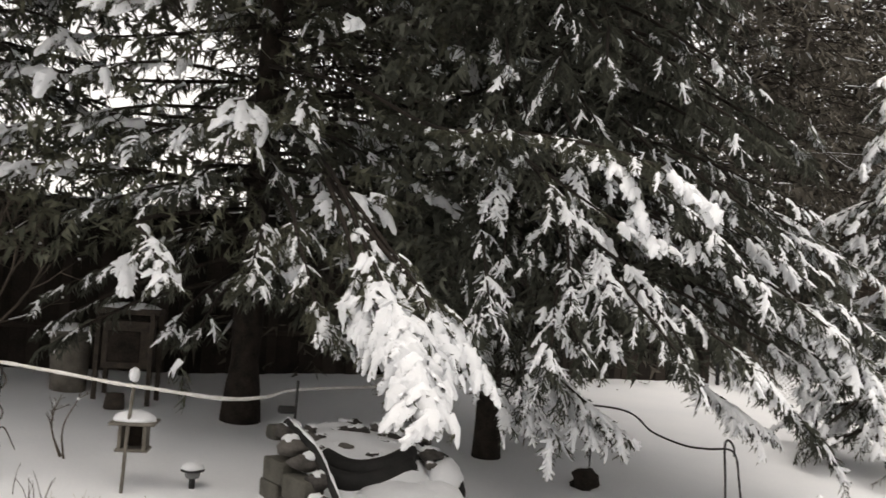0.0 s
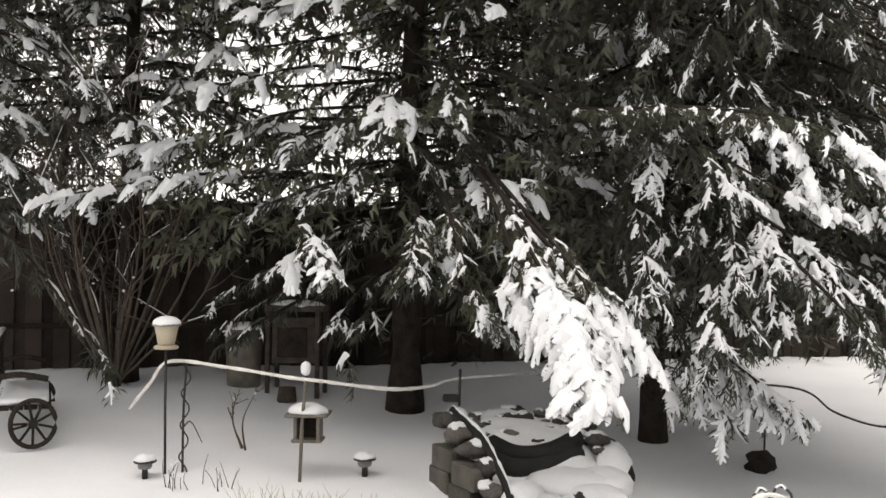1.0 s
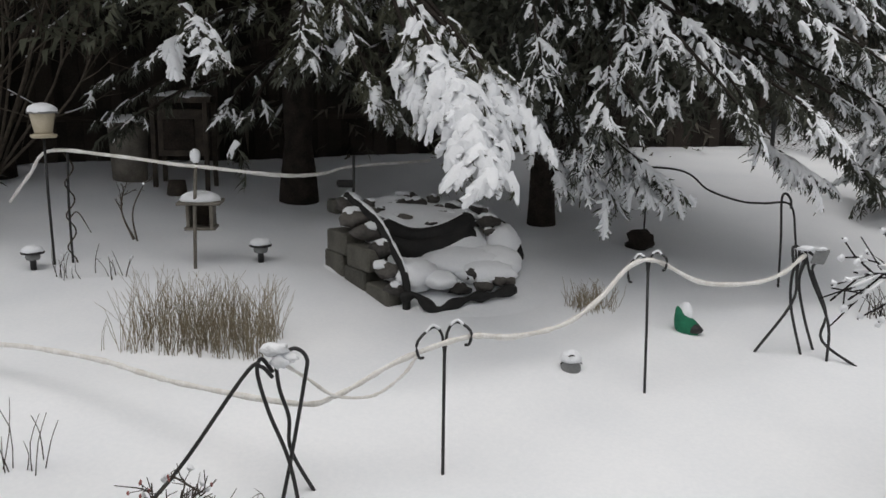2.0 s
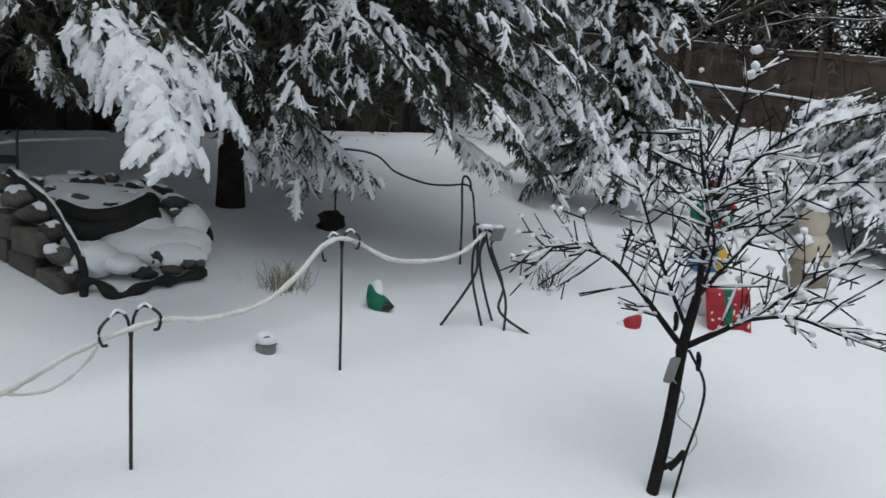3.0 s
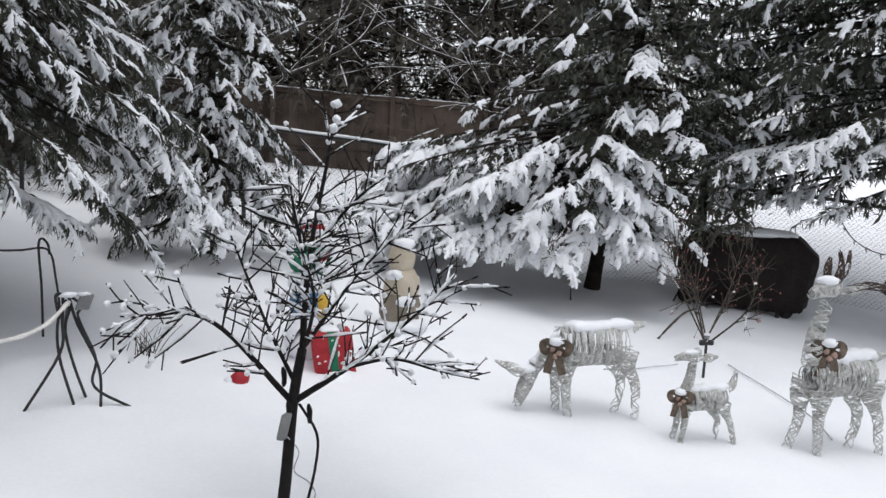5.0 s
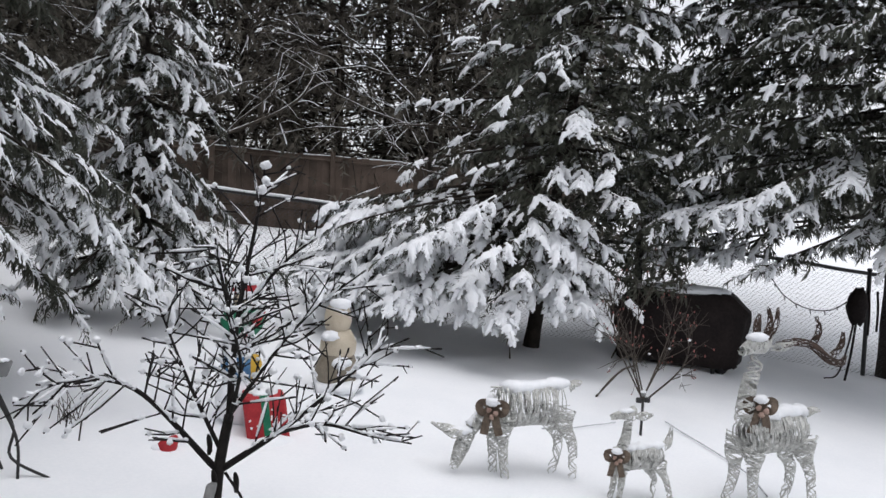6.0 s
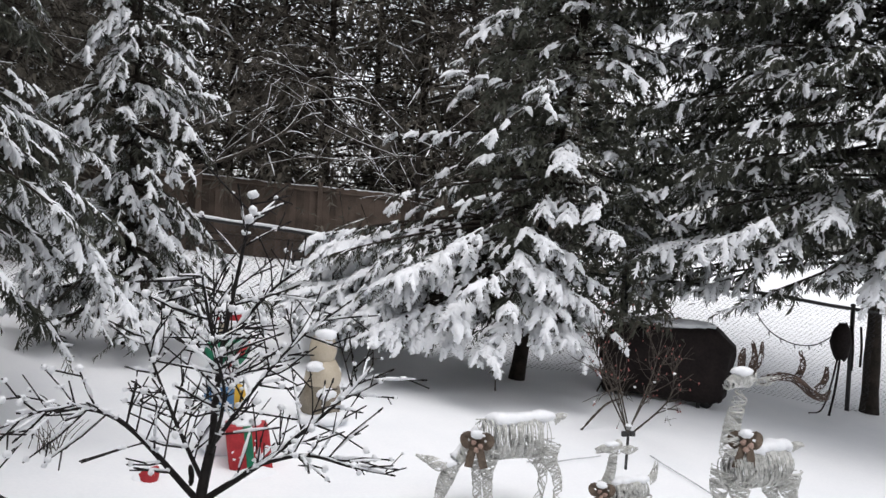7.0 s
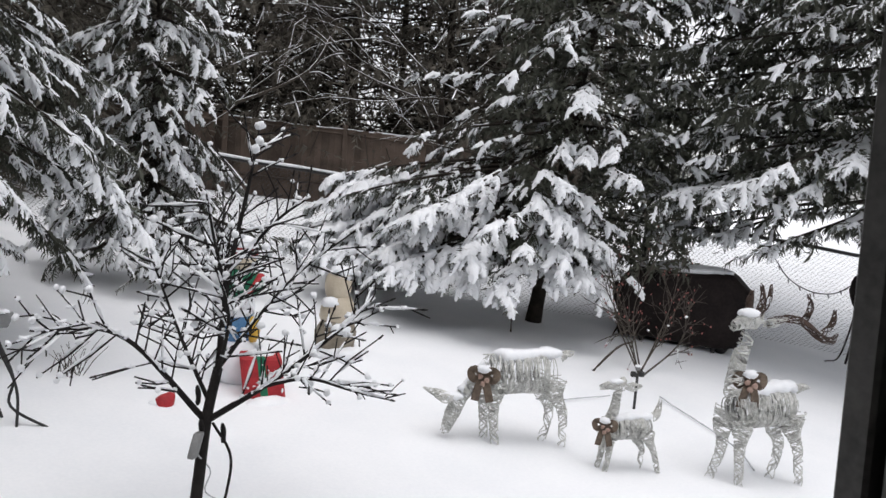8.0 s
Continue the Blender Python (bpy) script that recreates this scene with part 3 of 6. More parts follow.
for pts, w, load, snow_ in (
        ([(-1.6, 8.4, 3.9), (-0.9, 6.83, 3.48), (-0.39, 5.34, 2.73), (-0.14, 4.85, 2.31), (0.01, 4.46, 1.93)], 0.34, 2.4, 0.9),
        ([(-0.9, 6.8, 3.4), (-0.30, 5.44, 2.76), (0.1, 5.2, 2.35), (0.36, 5.13, 2.03)], 0.26, 2.8, 0.85),
        ([(-0.9, 6.8, 3.4), (-0.62, 5.75, 2.98), (-0.42, 5.20, 2.55), (-0.30, 4.95, 2.24)], 0.32, 2.8, 0.9),
        ([(-0.7, 6.4, 3.25), (-0.35, 5.60, 2.86), (-0.05, 5.15, 2.50), (0.10, 4.98, 2.16)], 0.32, 2.8, 0.9),
        ([(-1.6, 8.3, 3.6), (-1.1, 6.6, 3.1), (-0.91, 5.78, 2.85), (-0.72, 5.5, 2.42), (-0.66, 5.45, 2.28)], 0.26, 2.6, 0.75),
        ([(-1.7, 8.2, 3.3), (-1.3, 6.6, 3.0), (-1.19, 5.84, 2.70), (-1.165, 5.67, 2.53)], 0.26, 2.4, 0.6),
        ([(-1.8, 8.2, 3.2), (-2.17, 6.60, 2.96), (-1.9, 5.9, 2.75), (-1.65, 5.50, 2.50)], 0.24, 2.2, 0.45),
        ([(-1.7, 8.4, 4.6), (-0.75, 7.04, 4.15), (-0.07, 6.24, 3.71), (0.54, 5.43, 3.55), (1.08, 4.77, 3.33), (1.42, 4.64, 3.09)], 0.26, 2.1, 0.7),
        ([(0.54, 5.43, 3.55), (0.97, 4.81, 3.27), (1.12, 4.71, 2.97)], 0.18, 2.8, 0.9),
        ([(0.54, 5.5, 3.4), (1.08, 5.13, 2.99), (1.33, 4.98, 2.86)], 0.18, 2.8, 0.85)):
    bough(pine, pts, w * 1.05, rng, "pine", snow_ * 1.2, load * 0.55, 0.8, 0.06, 0.36 if len(pts) > 3 else 0.05, 0.022 if len(pts) > 3 else 0.009, NEEDLE_PINE, fan=1.1, dust=0.3)
skirt(pine, (-1.75, 8.3), (2.2, 2.6, 3.1, 3.6), -160, -15, 6, lambda a, k: 1.5, rng, 0.5, 0.26, 1.2, 0.42, 0.2, dust=0.3)

# the drooping spruce beside it, whose boughs hang to the snow
drooper = conifer("spruce_tree", "drooping dark spruce with snow-covered boughs hanging near the ground", (0.56, 8.10), 8.5, 2.2, 31, "spruce", low=2.4, whorl=0.7, per=7, face=-70, back=0.5,
                  snow=0.05, load=1.2, hang=0.9, dip=0.6, width=0.42, r0=0.11, top=6.4, dust=0.08)
upper_crown(drooper, (0.8, 7.8), 2.4, 6.5, 1.5, 1.2, 212, 2000, 0.40, NEEDLE)
# out-of-view crown, added to darken the snow below this spruce
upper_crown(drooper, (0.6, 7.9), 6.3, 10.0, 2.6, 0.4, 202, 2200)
rng = np.random.default_rng(78)
for pts, w, load in (
        ([(0.6, 7.8, 3.4), (0.23, 6.85, 2.78), (0.81, 6.49, 2.09), (1.31, 6.16, 1.68)], 0.5, 1.05),
        ([(0.6, 7.8, 2.9), (0.35, 6.9, 2.2), (0.60, 6.36, 1.63)], 0.42, 1.05),
        ([(0.6, 7.8, 3.1), (0.6, 6.9, 2.4), (1.0, 6.4, 1.75)], 0.42, 1.05),
        ([(0.6, 7.8, 2.8), (0.6, 6.9, 2.1), (0.85, 6.35, 1.62)], 0.46, 1.1),
        ([(0.65, 7.8, 2.9), (0.9, 6.9, 2.15), (1.18, 6.25, 1.62)], 0.48, 1.1),
        ([(0.6, 7.8, 3.2), (0.45, 6.8, 2.5), (0.72, 6.3, 1.95)], 0.44, 1.0),
        ([(0.7, 7.8, 4.0), (1.6, 7.1, 3.4), (2.31, 6.55, 2.82), (2.72, 5.96, 2.44), (3.07, 5.63, 1.82)], 0.5, 1.6),
        ([(0.7, 7.8, 3.8), (1.7, 7.0, 3.0), (2.2, 6.5, 2.3), (2.74, 6.01, 1.62)], 0.55, 1.15),
        ([(0.7, 7.9, 3.3), (1.4, 7.0, 2.7), (2.0, 6.6, 2.0), (2.33, 6.31, 1.75)], 0.5, 1.15)):
    bough(drooper, pts, w * 0.82, rng, "spruce", 0.8, load * 0.55, 1.1, 0.085, 0.3, 0.022, dust=0.5)
skirt(drooper, (0.58, 7.9), (2.1, 2.42, 2.75, 3.15, 3.6, 4.1, 4.7), -98, -4, 10, lambda a, k: (1.5 + 1.45 * (0.5 + 0.5 * math.cos(radians(a + 34) * 1.5))) * (1 - 0.05 * k), rng, 1.2, 0.38, 0.62, 0.36, 0.13, hang=1.7, least=1.3, dust=0.34)

young = conifer("spruce_tree", "narrow young spruce with snow-tipped drooping boughs", (4.75, 8.75), 4.3, 1.1, 41, "spruce", low=0.75, whorl=0.19, per=10, face=-120, back=0.3,
        snow=0.7, load=1.0, hang=1.1, dip=0.9, width=0.42, r0=0.05, power=0.65, step=0.12)
broad = conifer("spruce_tree", "broad snow-covered spruce whose lowest boughs sweep the lawn", (8.95, 6.8), 8.5, 2.15, 51, "spruce", low=2.2, whorl=0.27, per=10, face=-150, back=0.12,
        snow=0.95, load=1.25, hang=0.7, dip=0.30, dust=0.65, width=0.37, r0=0.09, top=6.2, step=0.16, bias=(135, 0.10), lean=(0.95, -1.05), power=0.8)
upper_crown(broad, (9.3, 6.4), 1.6, 6.4, 1.3, 0.9, 213, 1900, 0.40, NEEDLE)
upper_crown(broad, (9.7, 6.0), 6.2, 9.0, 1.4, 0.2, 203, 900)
rng = np.random.default_rng(79)
skirt(broad, (8.95, 6.8), (1.14, 1.36, 1.60, 1.87, 2.17), 100, 258, 11, lambda a, k: (2.75 if a < 190 else 2.75 - 1.7 * (a - 195) / 85 if a < 280 else 0.9) * (1 - 0.02 * k), rng, 0.5, 1.3, 1.8, 0.38, 0.135, 0.8, 0.62)
skirt(broad, (8.95, 6.8), (1.2, 1.5, 1.8, 2.1), 108, 196, 6, lambda a, k: 2.45 - 0.06 * k, rng, 0.45, 1.4, 2.3, 0.46, 0.13, 0.9, 0.6)
tall = conifer("spruce_tree", "tall dark spruce beside the chain-link fence", (12.8, 3.75), 10.5, 4.2, 61, "spruce", low=2.8, whorl=0.30, per=13, face=190, back=0.06,
        snow=0.42, load=1.15, hang=1.3, dip=0.22, width=0.46, r0=0.11, top=7.0, step=0.17, power=0.6, dust=0.42)
upper_crown(tall, (12.4, 4.1), 2.7, 7.4, 2.7, 1.6, 214, 4200, 0.40, NEEDLE)
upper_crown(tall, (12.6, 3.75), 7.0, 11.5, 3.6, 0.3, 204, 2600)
rng = np.random.default_rng(80)
skirt(tall, (12.8, 3.75), (1.95, 2.2, 2.5, 2.85, 3.2, 3.6, 4.05, 4.5, 5.0, 5.5), 138, 232, 8, lambda a, k: (3.6 + 0.16 * min(k, 5)) * (1 - 0.015 * k), rng, 0.55, 0.72, 1.25, 0.44, 0.16, 1.3, 0.9, dust=0.5)
side = conifer("spruce_tree", "snow-dusted spruce at the edge of the garden", (-6.2, 6.7), 8.0, 2.7, 71, "spruce", low=2.2, whorl=0.32, per=10, face=-10, back=0.1,
        snow=0.34, load=1.3, hang=0.8, dip=0.5, width=0.5, r0=0.2, top=5.4, step=0.17, dust=0.3)
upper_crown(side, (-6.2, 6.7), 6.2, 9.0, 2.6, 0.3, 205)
fence_side = conifer("spruce_tree", "dark spruce rising beside the board fence", (-4.75, 8.6), 9.0, 2.5, 72, "spruce", low=2.9, whorl=0.30, per=10, face=-60, back=0.3,
        snow=0.34, load=1.4, hang=0.9, dip=0.4, width=0.5, r0=0.11, top=6.2, step=0.19, dust=0.15)
upper_crown(fence_side, (-4.75, 8.6), 3.2, 6.8, 1.5, 1.2, 216, 400, 0.42, NEEDLE)
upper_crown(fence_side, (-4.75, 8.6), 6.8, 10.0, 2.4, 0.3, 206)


# ---- the woods beyond the fences ----
def far_conifer(name, label, seed, height, spread, base):
    rng = np.random.default_rng(seed)
    root = thing(name, label, "tree", group="woods beyond the fence")
    z = ground_height(*base)
    trunk_part(root, [(base[0], base[1], z - 0.2), (base[0], base[1], z + height)], 0.08, 0.02, seed)
    green, white, limbs = Heap(), Heap(), Heap()
    P, D, L = [], [], []
    h = 0.5
    while h < height - 0.4:
        u = h / height
        for i in range(9):
            a = rng.random() * 6.28
            reach = spread * (1 - u) ** 0.6 * (0.6 + 0.5 * rng.random())
            out = np.array([math.cos(a), math.sin(a), 0])
            s = np.array([base[0], base[1], z + h + rng.normal() * 0.15])
            line = curve([s, s + out * reach * 0.6 + [0, 0, 0.05], s + out * reach + [0, 0, -0.3 * reach]], 4)
            tube(limbs, line, 0.022, 0.006, sides=3, caps=False)
            for k in range(int(reach * 6)):
                q = 0.1 + 0.9 * rng.random()
                at = line[0] + (line[-1] - line[0]) * q
                way = unit(out * 0.6 + rng.normal(size=3) * [0.7, 0.7, 0.25] + [0, 0, -0.35])
                P.append(at)
                D.append(way)
                L.append(0.39 + 0.38 * rng.random())
        h += 0.42
    P, D, L = np.array(P), np.array(D), np.array(L)
    place(green, SPRIGS["far"], None, P, D, L, L, rng, 0)
    tagged(part("branchwork", limbs, BARK, root, smooth=False), kind="stuff")
    crown = tagged(part("crown", green, NEEDLE_FAR, root, smooth=False), kind="stuff")
    m = rng.random(len(P)) < 0.04
    place(white, [f[0] for f in FINGERS], [f[1] for f in FINGERS], P[m], D[m], L[m] * 0.65, 0.008 + 0.012 * rng.random(m.sum()), rng, 0, 0.6)
    tagged(part("snow", white, SNOW_CLUMP, crown), kind="stuff")
    return root


far_a = far_conifer("far_conifer", "dark conifer with a dusting of snow beyond the fence", 5, 11.0, 2.6, (5.4, 16.2))
far_b = far_conifer("far_conifer", "dark conifer with a dusting of snow beyond the fence", 6, 12.5, 2.9, (6.6, 16.8))
rng = np.random.default_rng(8)
near_wood = [(1.2, 15.5), (3.4, 17.0), (-0.4, 13.9), (1.6, 14.4), (3.0, 14.6), (-2.5, 13.2), (-0.9, 12.4), (-8.3, 13.0), (-10.2, 12.0)]
deep_wood = [(d * math.sin(radians(a)), d * math.cos(radians(a))) for d, first in ((22.0, 22), (25.5, 25)) for a in range(first, 56, 6)]
for i, (x, y) in enumerate(near_wood + deep_wood):
    src, at0 = (far_a, (5.4, 16.2)) if i % 2 else (far_b, (6.6, 16.8))
    turn, size = rng.random() * 360, 1.0 if i < len(near_wood) else 1.3
    copy_thing(src, Matrix.Translation((x, y, ground_height(x, y))) @ pose(0, 0, 0, 0, 0, turn) @ Matrix.Scale(size, 4) @ Matrix.Translation((-at0[0], -at0[1], -ground_height(*at0))))


def bare_tree(name, label, base, height, spread, seed, heads, twigs=5):
    """A leafless tree: limbs that fork three times, with thin snow on their upper sides."""
    rng = np.random.default_rng(seed)
    root = thing(name, label, "tree")
    z = ground_height(*base)
    foot = np.array([base[0], base[1], z - 0.15])
    top = foot + [0, 0, height * 0.45]
    trunk_part(root, [foot, (foot + top) / 2 + [0.1, 0.05, 0], top], 0.07, 0.04, seed)
    white, fine = Heap(), Heap()

    def grow(p, way, ln, r, level, heap):
        n = 5
        line = [p]
        w = way
        for _ in range(n):
            w = unit(w + rng.normal(size=3) * 0.16 + [0, 0, -0.06 if level else 0.0])
            line.append(line[-1] + w * ln / n)
        line = np.array(line)
        tube(heap, line, r, r * 0.4, sides=4 if level < 2 else 3)
        if level < 2 and abs(way[2]) < 0.85:
            tube(white, line[1:] + [0, 0, r * 0.9 + 0.003], 0.0018 + r * 0.3, 0.0015, sides=3)
        if level < 3:
            for _ in range(twigs):
                i = rng.integers(2, n + 1)
                side = unit(np.cross(w, rng.normal(size=3)))
                grow(line[i], unit(w * 0.9 + side * 0.75 + [0, 0, 0.08]), ln * (0.45 + 0.2 * rng.random()), r * 0.5, level + 1, fine)

    for i in range(heads):
        a = 2 * math.pi * i / heads + rng.normal() * 0.3
        h = Heap()
        s = foot + (top - foot) * (0.55 + 0.45 * rng.random())
        grow(s, unit([math.cos(a) * 0.9, math.sin(a) * 0.9, 0.55 + 0.5 * rng.random()]), spread * (0.7 + 0.5 * rng.random()), 0.013, 0, h)
        part("limb", h, TWIG, root)
    t = tagged(part("twigwork", fine, TWIG, root), kind="stuff")
    tagged(part("snow", white, SNOW_CLUMP, t), kind="stuff")
    return root


bare_tree("bare_tree", "leafless tree with thin snow along its arching twigs", (10.3, 10.0), 6.0, 3.4, 91, 8, 4)
bare_tree("bare_tree", "leafless tree with thin snow along its arching twigs", (7.4, 13.0), 5.0, 2.8, 92, 7, 4)
bare_tree("bare_tree", "leafless tree with fine grey branches beyond the fence", (14.5, 8.6), 7.0, 2.6, 93, 8, 4)


def leaning_limb(label, pts, r, seed, forks):
    """A broken limb hung up among the trees, with a few side twigs and snow on its upper side."""
    rng = np.random.default_rng(seed)
    root = thing("leaning_branch", label, "branch")
    c = curve(pts, 16)
    h = Heap()
    tube(h, c, r, r * 0.35, sides=7)
    part("limb", h, TWIG, root)
    white = Heap()
    tube(white, c[2:-1] + [0, 0, r * 0.7], r * 0.28 * (0.3 + 0.9 * rng.random(13)), sides=5)
    for _ in range(forks):
        i = rng.integers(4, 14)
        way = unit(unit(c[i + 1] - c[i]) + unit(rng.normal(size=3)) * 0.9)
        ln = 0.3 + 0.5 * rng.random()
        h = Heap()
        t = curve([c[i], c[i] + way * ln * 0.5 + [0, 0, 0.03], c[i] + way * ln + [0, 0, -0.08]], 7)
        tube(h, t, r * 0.4, r * 0.12, sides=5)
        part("twig", h, TWIG, root)
        tube(white, t[1:-1] + [0, 0, r * 0.3], r * 0.22, sides=4)
    tagged(part("snow", white, SNOW_CLUMP, root), kind="stuff")
    return root


leaning_limb("dark broken limb hung in the trees above the fence", [(6.6, 10.85, 3.08), (6.84, 10.65, 3.14), (7.23, 10.37, 3.35), (7.55, 10.12, 3.57), (7.74, 9.94, 3.81), (7.95, 9.8, 4.35)], 0.028, 951, 4)
leaning_limb("thin snowy branch reaching out beside the broad spruce", [(8.6, 6.9, 2.6), (7.66, 7.44, 2.73), (7.48, 7.61, 2.85), (7.30, 7.77, 3.07), (7.09, 7.92, 3.42)], 0.012, 952, 6)
leaning_limb("long thin snowy branch arching over the fence", [(8.9, 7.4, 3.3), (8.2, 8.2, 3.35), (7.71, 8.6, 3.25), (7.2, 9.0, 3.25), (6.6, 9.4, 3.05)], 0.012, 953, 9)


# ---- things in the garden: materials ----
TAN = material("tan_plastic", (0.36, 0.31, 0.22), (0.50, 0.44, 0.33), 0.6, 8.0, 0.1)
GREY_PLASTIC = material("grey_plastic", (0.16, 0.165, 0.165), (0.26, 0.26, 0.26), 0.55, 8.0, 0.1)
DARK_WOOD = material("dark_wet_wood", (0.025, 0.020, 0.016), (0.085, 0.066, 0.05), 0.75, 10.0, 0.4, 80.0)
GREY_WOOD = material("grey_wood", (0.10, 0.09, 0.075), (0.22, 0.20, 0.17), 0.8, 9.0, 0.4, 80.0)
STRAW = material("dry_grass", (0.16, 0.13, 0.085), (0.40, 0.34, 0.24), 0.85, 6.0, 0.0, 40.0)
GREEN = material("green_felt", (0.004, 0.10, 0.055), (0.012, 0.18, 0.09), 0.7, 20.0, 0.2)
RED = material("red_cloth", (0.26, 0.010, 0.016), (0.44, 0.028, 0.035), 0.65, 20.0, 0.2)
YELLOW = material("yellow_paint", (0.55, 0.33, 0.03), (0.70, 0.45, 0.06), 0.5, 20.0, 0.1)
BLUE = material("blue_paint", (0.04, 0.12, 0.25), (0.08, 0.20, 0.36), 0.5, 20.0, 0.1)
BEIGE = material("beige_plastic", (0.42, 0.36, 0.27), (0.58, 0.51, 0.40), 0.5, 6.0, 0.15)
DARK_BEIGE = material("weathered_beige", (0.14, 0.12, 0.09), (0.30, 0.26, 0.20), 0.6, 9.0, 0.2)
ROPE_SNOW = material("snowy_rope", (0.62, 0.59, 0.54), (0.88, 0.87, 0.85), 0.8, 14.0, 0.5, 90.0)
COVER = material("black_cover_cloth", (0.007, 0.005, 0.005), (0.022, 0.016, 0.015), 0.8, 4.0, 0.8, 30.0, spec=0.2)
BUD = material("reddish_bud", (0.20, 0.05, 0.05), (0.36, 0.13, 0.11), 0.7, 30.0, 0.1)
BURLAP = material("burlap", (0.07, 0.052, 0.038), (0.19, 0.145, 0.11), 0.9, 30.0, 0.4, 200.0)
ROSE = material("dusty_rose_cloth", (0.26, 0.16, 0.13), (0.46, 0.34, 0.28), 0.8, 30.0, 0.3, 200.0)
WIRE_WHITE = material("clear_white_strand", (0.40, 0.40, 0.37), (0.86, 0.86, 0.83), 0.2, 40.0, 0.2, 300.0, spec=0.8)
BROWN_WIRE = material("brown_wire", (0.024, 0.014, 0.009), (0.085, 0.048, 0.032), 0.5, 30.0, 0.2, 200.0)
GREY_CORD = material("grey_cord", (0.36, 0.37, 0.39), (0.52, 0.53, 0.55), 0.6, 20.0, 0.1)
WINDOW_DARK = material("dark_window_frame", (0.040, 0.038, 0.036), (0.12, 0.113, 0.105), 0.45, 12.0, 0.15, 90.0)
FRAME_GREY = material("worn_grey_frame", (0.16, 0.157, 0.15), (0.33, 0.325, 0.31), 0.5, 9.0, 0.2, 90.0)
SIDING = material("house_siding", (0.45, 0.44, 0.42), (0.58, 0.57, 0.55), 0.8, 4.0, 0.2)
PLASTER = material("room_plaster", (0.40, 0.38, 0.35), (0.50, 0.48, 0.45), 0.9, 5.0, 0.1)


def on(x, y, up=0.0):
    return (x, y, ground_height(x, y) + up)


def lying(pts, up=0.01, n=24):
    """A smooth line laid on the snow."""
    c = curve([(x, y, 0) for x, y in pts], n)
    c[:, 2] = gz(c[:, 0], c[:, 1]) + up
    return c


